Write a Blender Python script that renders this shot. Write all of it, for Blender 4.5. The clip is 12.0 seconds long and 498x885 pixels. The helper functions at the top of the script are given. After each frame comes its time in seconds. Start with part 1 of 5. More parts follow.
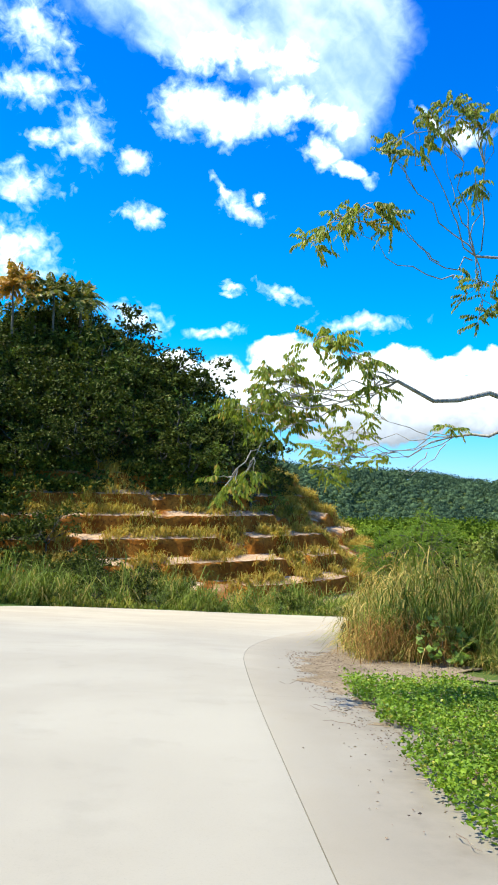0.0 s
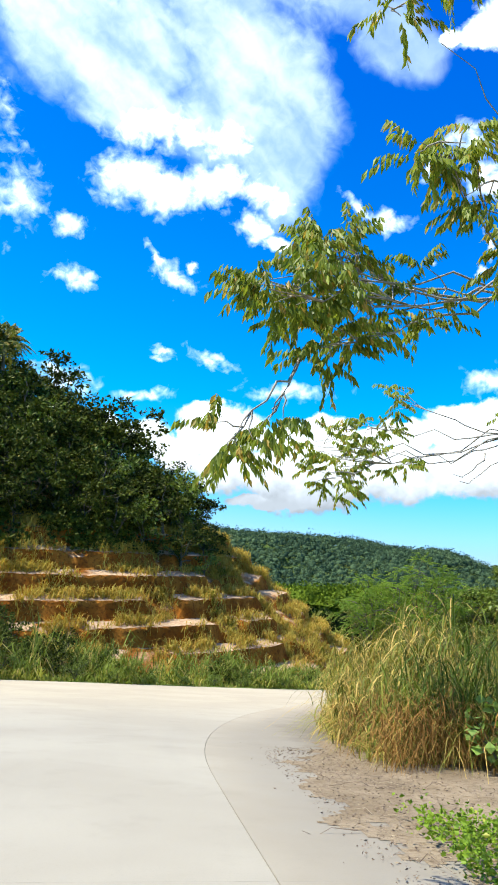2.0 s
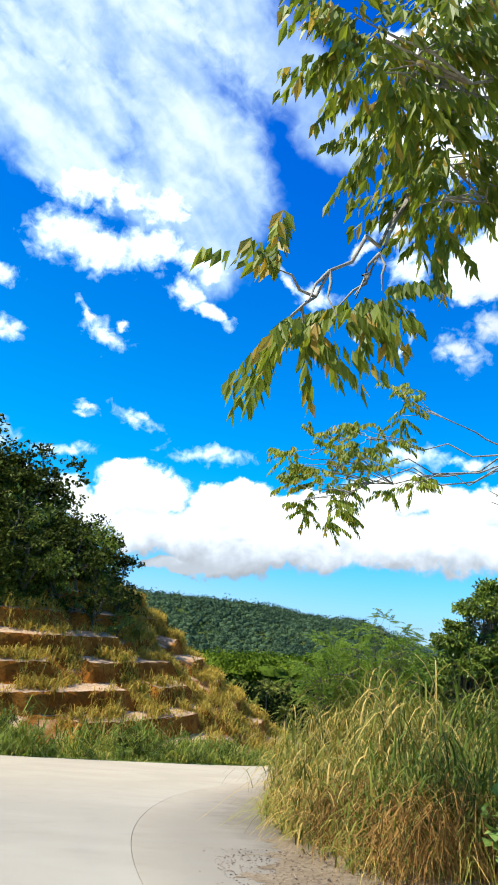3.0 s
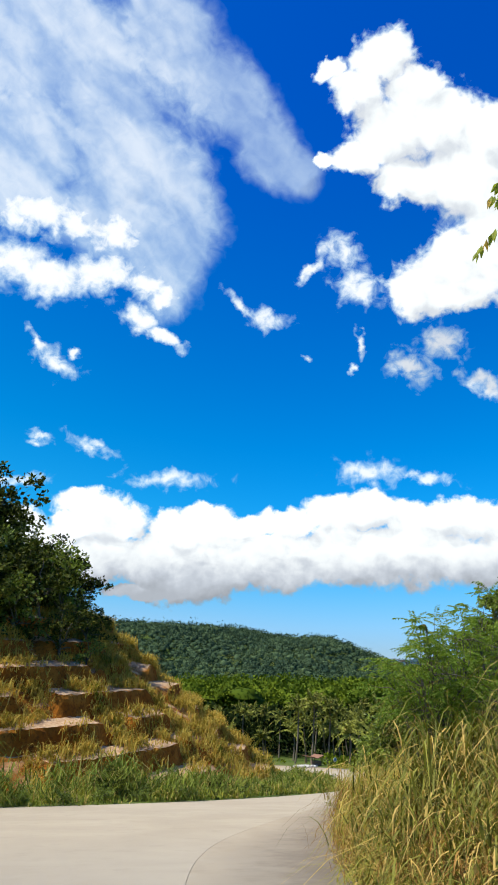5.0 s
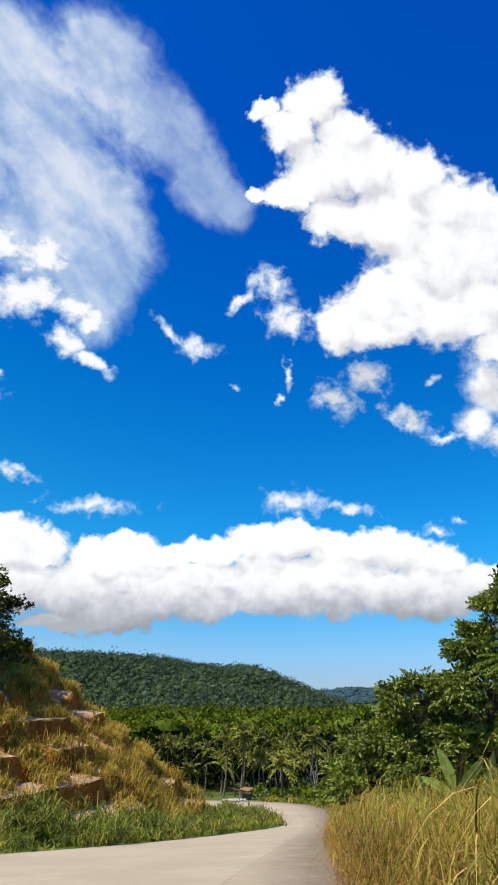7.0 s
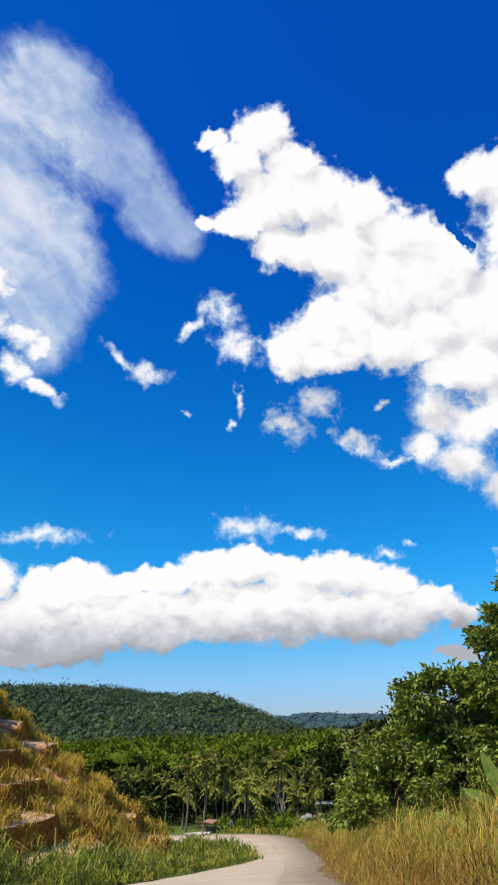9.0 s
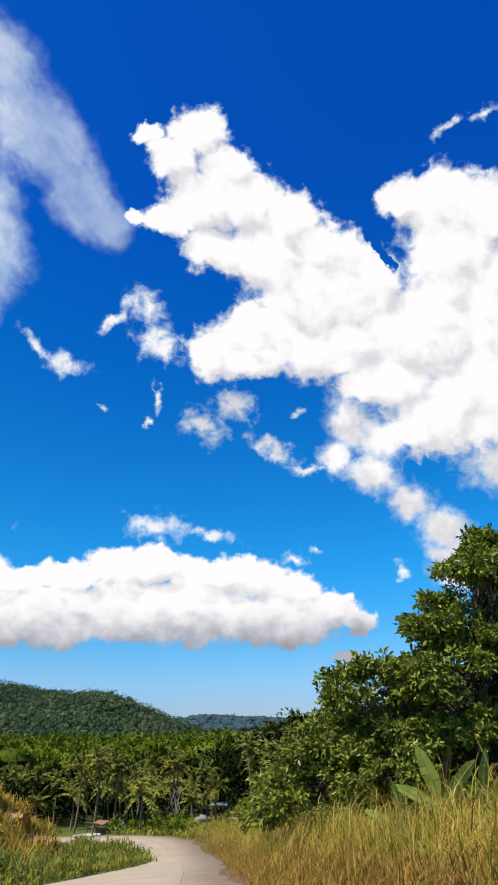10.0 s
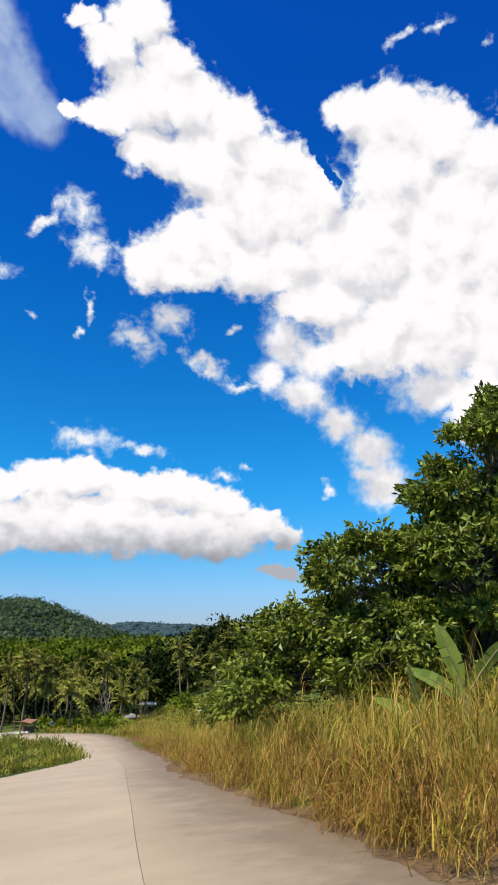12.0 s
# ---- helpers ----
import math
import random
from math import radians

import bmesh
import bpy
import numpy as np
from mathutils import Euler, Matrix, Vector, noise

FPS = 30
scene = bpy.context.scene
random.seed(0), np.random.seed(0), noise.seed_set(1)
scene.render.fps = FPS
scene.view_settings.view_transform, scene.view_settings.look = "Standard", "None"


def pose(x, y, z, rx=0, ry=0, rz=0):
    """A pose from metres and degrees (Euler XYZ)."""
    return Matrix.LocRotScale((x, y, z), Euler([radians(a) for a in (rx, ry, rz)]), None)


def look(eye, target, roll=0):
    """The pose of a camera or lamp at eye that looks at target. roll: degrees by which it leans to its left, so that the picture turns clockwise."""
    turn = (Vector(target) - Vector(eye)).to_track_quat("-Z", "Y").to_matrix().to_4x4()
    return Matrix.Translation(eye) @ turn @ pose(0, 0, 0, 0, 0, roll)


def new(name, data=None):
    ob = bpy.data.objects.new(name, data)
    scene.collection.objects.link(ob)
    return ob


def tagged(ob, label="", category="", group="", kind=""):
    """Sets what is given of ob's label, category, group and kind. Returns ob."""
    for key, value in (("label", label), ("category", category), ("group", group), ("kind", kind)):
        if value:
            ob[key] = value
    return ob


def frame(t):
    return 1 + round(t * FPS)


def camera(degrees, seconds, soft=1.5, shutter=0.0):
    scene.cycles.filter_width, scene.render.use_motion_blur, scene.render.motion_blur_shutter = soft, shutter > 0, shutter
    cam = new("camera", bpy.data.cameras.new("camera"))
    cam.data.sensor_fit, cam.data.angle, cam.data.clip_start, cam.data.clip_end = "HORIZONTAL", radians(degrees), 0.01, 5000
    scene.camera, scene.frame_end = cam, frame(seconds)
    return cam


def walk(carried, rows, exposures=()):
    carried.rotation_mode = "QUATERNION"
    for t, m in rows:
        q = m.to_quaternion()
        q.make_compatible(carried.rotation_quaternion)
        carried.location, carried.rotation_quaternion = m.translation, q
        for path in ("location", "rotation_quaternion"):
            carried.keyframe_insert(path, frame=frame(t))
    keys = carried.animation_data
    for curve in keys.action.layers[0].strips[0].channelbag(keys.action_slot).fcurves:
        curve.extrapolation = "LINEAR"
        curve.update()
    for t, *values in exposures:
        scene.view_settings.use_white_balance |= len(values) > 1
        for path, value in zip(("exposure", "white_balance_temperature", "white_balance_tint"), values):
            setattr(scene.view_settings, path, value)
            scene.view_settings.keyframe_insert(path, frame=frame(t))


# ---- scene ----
# ================= camera =================
EYE = 1.65
cam = camera(39.2, 12.0, soft=1.8)
ROWS = [
    (0.0, 0.000, 0.000, -0.000, 94.40, -1.06, -0.14),
    (0.5, -0.198, 1.376, -0.168, 94.72, -0.65, -1.17),
    (1.0, -0.367, 2.709, -0.370, 96.20, -1.41, -2.08),
    (1.5, -0.538, 4.053, -0.552, 99.25, -1.59, -4.21),
    (2.0, -0.722, 5.417, -0.743, 99.84, -1.87, -6.28),
    (2.5, -0.884, 6.765, -0.936, 104.01, -2.71, -10.41),
    (4.3, -1.307, 11.639, -1.414, 106.80, -3.89, -15.44),
    (4.5, -1.351, 12.180, -1.474, 107.88, -3.02, -15.60),
    (5.0, -1.410, 13.520, -1.643, 107.21, -0.39, -15.95),
    (5.5, -1.473, 14.904, -1.824, 108.51, -0.24, -17.93),
    (6.0, -1.498, 16.290, -2.010, 108.60, -0.24, -19.13),
    (6.5, -1.439, 17.638, -2.178, 110.43, -0.17, -20.58),
    (7.0, -1.330, 18.972, -2.373, 109.53, 0.20, -22.09),
    (7.2, -1.274, 19.504, -2.449, 109.84, 0.66, -22.01),
    (8.8, -0.719, 23.741, -3.065, 110.60, 2.40, -24.47),
    (9.0, -0.635, 24.263, -3.148, 111.56, 2.19, -25.54),
    (9.5, -0.366, 25.539, -3.337, 111.08, 2.74, -28.69),
    (10.0, -0.014, 26.771, -3.524, 111.46, 1.08, -33.39),
    (10.5, 0.366, 28.034, -3.723, 111.05, 1.98, -39.36),
    (11.0, 0.772, 29.316, -3.933, 108.29, 2.30, -41.16),
    (11.5, 1.243, 30.481, -4.093, 106.03, -0.52, -42.05),
    (12.0, 1.718, 31.666, -4.281, 104.57, 0.70, -39.28),
]
walk(cam, [(t, pose(x, y, z + EYE, rx, ry, rz)) for t, x, y, z, rx, ry, rz in ROWS],
     exposures=[(0.0, 1.05, 6050, 1), (1.5, 1.05, 6050, 1), (2.5, 0.92, 6080, 2), (4.5, 0.5, 6240, 4), (5.5, 0.38, 6350, 6), (7.0, 0.33, 6480, 9), (9.5, 0.31, 6600, 11), (12.0, 0.3, 6650, 12)])

# ================= sun and sky =================
SUN_AZ, SUN_EL = -92.0, 58.0          # degrees right of ahead, and up
sun = new("sun", bpy.data.lights.new("sun", "SUN"))
sun.data.energy, sun.data.angle, sun.data.color = 5.0, radians(0.53), (1.0, 0.90, 0.74)
sd = Vector((math.sin(radians(SUN_AZ)) * math.cos(radians(SUN_EL)), math.cos(radians(SUN_AZ)) * math.cos(radians(SUN_EL)), math.sin(radians(SUN_EL))))
sun.matrix_world = look(sd * 300, (0, 0, 0))

# clouds, in degrees on a flat map of the sky round its middle: across, up, half width, half height, turn
SKY_AZ, SKY_EL = 22.0, 24.0
ARM = [(5.1, 21.8, 2.3, 1.8, 11), (1.4, 21.0, 1.4, 0.7, 22), (3.3, 19.6, 2.0, 1.6, -9), (7.6, 19.5, 2.2, 1.9, -20), (5.8, 16.9, 3.0, 2.2, -10), (3.5, 15.2, 2.6, 1.4, 10), (0.6, 14.9, 1.2, 0.6, 10), (9.6, 17.2, 3.0, 2.4, -26), (7.1, 13.2, 2.6, 1.8, -21), (12.8, 16.1, 2.5, 2.2, -21), (11.4, 13.1, 4.4, 2.6, -12), (15.3, 14.2, 2.5, 2.3, -22), (15.4, 10.5, 5.0, 3.7, 8), (17.9, 13.4, 2.2, 2.1, -12)]
BODY = [(19.6, 11.2, 3.1, 3.3, 7), (11.3, 7.1, 3.7, 2.4, 8), (7.7, 5.1, 2.3, 2.1, 7), (10.6, 4.6, 3.6, 1.4, 7), (17.3, 6.1, 5.7, 2.7, 7), (24.9, 18.0, 3.4, 3.0, 7), (21.7, 18.2, 1.8, 1.6, 8), (28.7, 17.7, 3.0, 2.6, 7), (32.6, 15.4, 3.0, 3.6, 6), (26.2, 13.8, 3.9, 4.4, 7), (31.5, 10.0, 5.8, 5.8, 7), (24.5, 7.9, 5.9, 4.1, 7), (30.9, 3.1, 6.5, 4.9, 7), (21.9, 3.7, 3.9, 2.4, 7), (26.1, 0.6, 4.0, 3.1, 6), (36.2, 4.2, 3.7, 6.8, 7), (36.2, 11.7, 4.1, 8.7, 6), (38.4, -1.5, 4.3, 5.2, 6), (35.8, -3.8, 2.9, 2.9, 6)]
TAIL = [(19.3, -0.1, 2.1, 2.6, 26), (18.3, -3.0, 1.7, 1.8, 6), (21.4, -4.1, 2.6, 1.7, -14), (24.5, -6.2, 2.0, 1.7, -29), (27.4, -8.4, 2.4, 2.2, -34), (28.6, -11.2, 2.5, 2.2, 6), (22.0, -1.2, 2.6, 2.3, 6), (33.1, -2.4, 5.2, 2.4, 7)]
NOTCH = [(20.6, 13.9, 0.7, 3.0, 38), (19.5, 15.7, 1.3, 1.1, 8)]
BAND = [(-9.9, -12.8, 2.2, 1.1, -3), (-11.6, -14.2, 1.7, 1.6, -3), (-6.9, -13.8, 2.6, 1.1, -2), (-2.9, -13.5, 3.1, 1.3, -2), (0.7, -12.7, 2.5, 1.7, -1), (3.9, -12.3, 2.6, 1.6, -1), (6.9, -13.1, 2.5, 1.5, -1), (9.9, -12.9, 2.5, 1.5, 0), (12.7, -13.1, 2.5, 1.7, 0), (15.5, -13.9, 2.3, 1.5, 0), (18.6, -15.1, 2.5, 1.4, 1), (20.6, -16.2, 1.4, 1.1, 1), (7.6, -16.0, 6.8, 2.6, -1), (2.1, -16.5, 5.4, 2.3, -2), (14.5, -16.5, 5.2, 2.2, 0), (-4.7, -17.1, 4.8, 2.0, -3), (-9.4, -17.7, 4.3, 1.8, -3), (-12.3, -18.6, 3.3, 1.3, -4), (20.3, -19.3, 2.0, 0.6, 1)]
BANK = [(-19.5, -11.2, 2.5, 1.4, -3), (-16.8, -12.7, 2.4, 1.8, -3), (-20.5, -13.0, 2.1, 1.2, -3), (-18.3, -15.6, 3.2, 2.1, -3), (-12.7, -13.5, 1.9, 1.5, -2), (-14.1, -16.2, 4.2, 2.1, -2), (-9.4, -13.5, 2.2, 1.7, -2), (-16.0, -18.7, 2.3, 0.8, -3), (-10.9, -18.4, 3.7, 1.0, -2), (-28.5, -11.1, 1.8, 0.9, -6), (-25.2, -12.8, 2.7, 1.6, -6), (-22.4, -14.2, 2.4, 1.4, -5), (-18.4, -12.2, 2.7, 2.0, -5), (-5.1, -15.2, 5.7, 1.0, -2), (-9.9, -15.9, 2.6, 0.9, -3), (-8.1, -16.0, 4.2, 1.2, -2), (-4.4, -16.7, 2.8, 1.4, -1), (2.1, -14.5, 3.2, 1.1, -1)]
BITS = [(-0.6, 6.9, 1.4, 0.4, 34), (1.8, 8.3, 1.4, 1.3, -31), (3.3, 5.6, 1.9, 1.4, -32), (9.6, 1.0, 1.7, 1.2, -18), (7.5, -1.2, 1.5, 1.2, -19), (3.2, 1.2, 0.3, 1.0, 7), (14.8, 0.3, 0.6, 0.3, 6), (24.4, 23.8, 1.0, 0.4, 38), (27.2, 24.9, 0.9, 0.4, 37), (30.4, 24.5, 0.4, 0.4, 7), (24.1, -11.9, 0.7, 0.4, -15), (16.8, -10.7, 0.7, 0.3, -25), (15.4, -11.4, 0.8, 0.4, 5), (13.2, -2.6, 1.9, 0.7, -24), (16.2, -4.2, 1.4, 0.4, 1), (-22.4, 2.2, 1.1, 0.4, -52), (-21.2, 0.5, 1.5, 0.9, -32), (-19.8, 1.2, 0.6, 0.4, 18)]
PUFFS = [(-12.6, -9.5, 3.3, 0.7, -5), (-18.5, -6.7, 1.9, 0.5, -28), (-22.9, -5.4, 0.8, 0.3, -28), (-24.6, -8.8, 2.0, 0.4, -3), (3.9, -9.4, 2.6, 1.0, -1), (8.3, -9.9, 2.2, 0.5, -8), (-3.8, 3.2, 1.6, 0.7, -12), (-6.0, 4.5, 1.4, 0.4, -47), (-0.9, 0.1, 0.3, 0.3, -2), (2.8, -1.2, 0.3, 0.3, -2), (-29.1, 5.2, 1.2, 0.9, -8), (-29.6, 1.5, 1.5, 0.8, -8), (-28.4, 1.0, 1.0, 0.7, -8), (-31.3, -6.9, 2.5, 1.1, -22), (-24.3, -9.1, 1.9, 0.5, -6), (-23.0, -5.9, 0.7, 0.3, -7)]
LEFTCLOUDS = [(-34.4, 15.5, 2.7, 1.8, -44), (-35.5, 11.9, 3.3, 1.2, -9), (-32.6, 7.8, 2.0, 2.0, -38), (-35.5, 8.0, 1.7, 0.7, -18), (-38.2, 5.1, 2.6, 1.4, -18), (-40.1, 0.5, 3.6, 1.8, -33), (-40.8, -1.6, 3.7, 1.6, -8)]
HEAP = [(-21.9, 12.4, 3.0, 1.8, -1), (-19.0, 11.5, 2.6, 1.4, -21), (-16.0, 10.5, 2.2, 1.6, -2), (-24.0, 8.5, 2.6, 1.9, -1), (-21.1, 7.2, 3.1, 1.6, -2), (-17.1, 7.5, 2.6, 1.6, -2), (-13.6, 6.5, 1.8, 1.2, -2), (-12.3, 5.6, 1.6, 1.1, -2), (-14.3, 3.8, 1.5, 1.0, -42), (-12.5, 2.2, 1.8, 0.6, -32)]
VEIL = [(-18.8, 23.8, 7.3, 4.6, -11), (-15.2, 19.2, 6.1, 4.1, -51), (-12.0, 13.8, 4.3, 3.8, -62), (-10.7, 9.5, 2.6, 4.0, -2), (-14.3, 15.1, 5.1, 4.6, -2), (-21.3, 17.3, 4.5, 4.1, -1), (-10.4, 24.3, 4.3, 3.3, -47), (-6.5, 20.2, 4.5, 2.7, -48), (-3.5, 16.1, 3.8, 2.2, -48), (-1.2, 14.2, 1.9, 1.4, -33), (-14.0, 11.7, 6.1, 4.2, -10), (-11.9, 8.8, 3.5, 4.6, -10), (-23.2, 14.1, 4.6, 2.3, -10), (-26.9, 18.7, 5.2, 4.2, -22), (-22.5, 23.0, 6.2, 2.7, -2)]


class Nodes:
    """Short hand for building node trees."""

    def __init__(self, tree):
        self.tree = tree
        tree.nodes.clear()

    def add(self, kind, op="", ins=None):
        n = self.tree.nodes.new(kind)
        if op:
            n.operation = op
        for key, val in (ins or {}).items():
            self.put(n.inputs[key], val)
        return n

    def put(self, socket, val):
        if isinstance(val, bpy.types.NodeSocket):
            self.tree.links.new(val, socket)
        else:
            socket.default_value = val

    def math(self, op, a, b=0.0, c=0.0, clamp=False):
        n = self.tree.nodes.new("ShaderNodeMath")
        n.operation, n.use_clamp = op, clamp
        for s, v in zip(n.inputs, (a, b, c)):
            self.put(s, v)
        return n.outputs[0]

    def ramp(self, fac, a, b, lo=0.0, hi=1.0, smooth=True):
        n = self.tree.nodes.new("ShaderNodeMapRange")
        n.interpolation_type = "SMOOTHSTEP" if smooth else "LINEAR"
        for s, v in zip(n.inputs[:5], (fac, a, b, lo, hi)):
            self.put(s, v)
        return n.outputs[0]

    def mix(self, fac, a, b, kind="MIX"):
        n = self.tree.nodes.new("ShaderNodeMix")
        n.data_type, n.blend_type = "RGBA", kind
        self.put(n.inputs[0], fac), self.put(n.inputs[6], a), self.put(n.inputs[7], b)
        return n.outputs[2]

    def noise(self, vec, scale, detail=3.0, rough=0.5, dist=0.0):
        n = self.add("ShaderNodeTexNoise", ins={"Scale": scale, "Detail": detail, "Roughness": rough, "Distortion": dist})
        if vec is not None:
            self.put(n.inputs["Vector"], vec)
        return n.outputs["Fac"], n.outputs["Color"]


def rgba(c):
    return (c[0], c[1], c[2], 1.0)


world = bpy.data.worlds.new("sky")
scene.world = world
world.use_nodes = True
N = Nodes(world.node_tree)
sky = N.add("ShaderNodeTexSky")
sky.sky_type, sky.sun_disc, sky.sun_elevation, sky.sun_rotation = "NISHITA", False, radians(SUN_EL), radians(SUN_AZ)
sky.altitude, sky.air_density, sky.dust_density, sky.ozone_density = 100.0, 1.0, 0.0, 6.0
vivid = N.add("ShaderNodeHueSaturation", ins={"Hue": 0.5, "Saturation": 1.35, "Value": 1.0, "Color": sky.outputs[0]})
tc = N.add("ShaderNodeTexCoord")
way = tc.outputs["Generated"]
sep = N.add("ShaderNodeSeparateXYZ", ins={0: way})
az = N.math("MULTIPLY", N.math("ARCTAN2", sep.outputs[0], sep.outputs[1]), 57.29578)
el = N.math("MULTIPLY", N.math("ARCSINE", sep.outputs[2]), 57.29578)
tint = N.mix(N.ramp(el, 14.0, 46.0), rgba((0.34, 1.50, 1.70)), rgba((0.27, 1.06, 1.90)))
tint = N.mix(N.ramp(el, 0.0, 13.0), N.mix(N.ramp(el, -0.5, 6.0), rgba((0.56, 0.84, 1.55)), rgba((0.84, 1.0, 1.38))), tint)
side_ = N.ramp(az, -12.0, 26.0)
tint = N.mix(side_, N.mix(1.0, tint, rgba((1.55, 1.08, 0.93)), "MULTIPLY"), tint)
deep = N.mix(1.0, vivid.outputs[0], tint, "MULTIPLY")


def dot(v):
    return N.add("ShaderNodeVectorMath", op="DOT_PRODUCT", ins={0: way, 1: tuple(v)}).outputs["Value"]


ahead = Vector((math.sin(radians(SKY_AZ)) * math.cos(radians(SKY_EL)), math.cos(radians(SKY_AZ)) * math.cos(radians(SKY_EL)), math.sin(radians(SKY_EL))))
across = Vector((math.cos(radians(SKY_AZ)), -math.sin(radians(SKY_AZ)), 0.0))
flat_k = N.math("DIVIDE", 114.59156, N.math("MAXIMUM", N.math("ADD", dot(ahead), 1.0), 0.02))
chart = N.add("ShaderNodeCombineXYZ", ins={0: N.math("MULTIPLY", dot(across), flat_k), 1: N.math("MULTIPLY", dot(across.cross(ahead)), flat_k)}).outputs[0]


def drift(vec, scale, detail, rough, amount, into):
    n_ = N.add("ShaderNodeVectorMath", op="SUBTRACT", ins={0: N.noise(vec, scale, detail, rough)[1], 1: (0.5, 0.5, 0.5)}).outputs[0]
    return N.add("ShaderNodeVectorMath", op="MULTIPLY_ADD", ins={0: n_, 1: (amount, amount, 0.0), 2: into}).outputs[0]


warp = drift(chart, 0.28, 2.0, 0.5, 1.6, chart)
curl = drift(chart, 0.75, 4.0, 0.55, 2.0, warp)
sunward = N.add("ShaderNodeVectorMath", op="ADD", ins={0: warp, 1: (-1.1, 1.5, 0.0)}).outputs[0]


def heap(blobs, vec, grow=1.0, blend=0.2, after=None):
    """Greatest nearness to any of the ellipses: 1 in a middle, 0 on a rim. One is worked out after the other."""
    best = None
    for a, e, ra, re, turn in blobs:
        prior = best if best is not None else after
        if prior is not None:
            vec = N.add("ShaderNodeVectorMath", "MULTIPLY_ADD", ins={0: prior, 1: (1e-6, 1e-6, 0.0), 2: vec}).outputs[0]
        m = N.add("ShaderNodeMapping", ins={"Vector": vec, "Location": (a, e, 0), "Rotation": (0, 0, radians(turn)), "Scale": (ra * grow, re * grow, 1)})
        m.vector_type = "TEXTURE"
        d = N.add("ShaderNodeVectorMath", op="LENGTH", ins={0: m.outputs[0]}).outputs["Value"]
        d = N.math("SUBTRACT", 1.0, d)
        best = d if best is None else N.math("SMOOTH_MAX", best, d, blend)
    return best


def centred(v):
    return N.math("SUBTRACT", v, 0.5)


wisp = centred(N.noise(chart, 0.95, 7.0, 0.57, 0.5)[0])
puffy = centred(N.noise(chart, 0.55, 4.0, 0.5)[0])
billow = N.math("MULTIPLY_ADD", wisp, 0.75, N.math("MULTIPLY", puffy, 0.55))
ragged = N.math("MULTIPLY_ADD", wisp, 1.9, N.math("MULTIPLY", puffy, 0.7))
arm = heap(ARM, curl, 1.1)
body = heap(BODY, curl, 1.1, after=arm)
cut_ = heap(NOTCH, curl, 0.75, after=body)
notch = N.ramp(N.math("MULTIPLY_ADD", wisp, 0.8, cut_), 0.0, 0.6)
tower = N.math("SUBTRACT", N.math("SMOOTH_MAX", arm, body, 0.2), N.math("MULTIPLY", notch, 0.55))
cover = N.ramp(N.math("MULTIPLY_ADD", billow, N.ramp(tower, 0.05, 0.4, 1.0, 0.3), tower), -0.1, 0.32)
band = heap(BAND, curl, 1.06, after=cover)
bank = heap(BANK, curl, 1.08, after=band)
band = N.math("SMOOTH_MAX", band, bank, 0.2)
cover = N.math("MAXIMUM", cover, N.ramp(N.math("MULTIPLY_ADD", billow, 0.6, band), -0.06, 0.26))
cover = N.math("MAXIMUM", cover, N.ramp(N.math("ADD", heap(TAIL, curl, 1.05, after=cover), billow), -0.15, 0.7))
cover = N.math("MAXIMUM", cover, N.ramp(N.math("MULTIPLY_ADD", ragged, 0.6, heap(HEAP, curl, 1.28, after=cover)), -0.1, 0.75, 0.0, 0.97))
cover = N.math("MAXIMUM", cover, N.ramp(N.math("ADD", heap(BITS, curl, 1.4, after=cover), ragged), -0.05, 1.0, 0.0, 0.95))
cover = N.math("MAXIMUM", cover, N.ramp(N.math("ADD", heap(PUFFS, curl, 1.35, after=cover), ragged), -0.05, 1.1, 0.0, 0.9))
cover = N.math("MAXIMUM", cover, N.ramp(N.math("ADD", heap(LEFTCLOUDS, curl, 1.25, after=cover), ragged), -0.1, 1.1, 0.0, 0.9))
streak = N.add("ShaderNodeMapping", ins={"Vector": warp, "Rotation": (0.0, 0.0, -0.85), "Scale": (7.0, 2.6, 1.0)})
streak.vector_type = "TEXTURE"
thin = centred(N.noise(streak.outputs[0], 0.8, 3.5, 0.5, 0.3)[0])
veil = N.ramp(N.math("MULTIPLY_ADD", thin, 0.7, N.math("MULTIPLY_ADD", wisp, 0.3, heap(VEIL, warp, 1.18, after=cover))), -0.08, 0.45)
veil = N.math("MULTIPLY", veil, N.ramp(N.math("MULTIPLY_ADD", wisp, 0.3, thin), -0.28, 0.25, 0.34, 0.76))
veil = N.math("MULTIPLY", veil, N.ramp(N.add("ShaderNodeSeparateXYZ", ins={0: chart}).outputs[0], -14.0, 2.0, 1.0, 0.58))
cover = N.math("MAXIMUM", cover, veil)
# scattered fair-weather clouds over the rest of the sky, away from the valley
rest = N.ramp(N.noise(way, 3.2, 7.0, 0.58)[0], 0.54, 0.66)
rest = N.math("MULTIPLY", rest, N.ramp(N.math("ABSOLUTE", N.math("SUBTRACT", az, 20.0)), 55.0, 75.0))
cover = N.math("MAXIMUM", cover, rest)
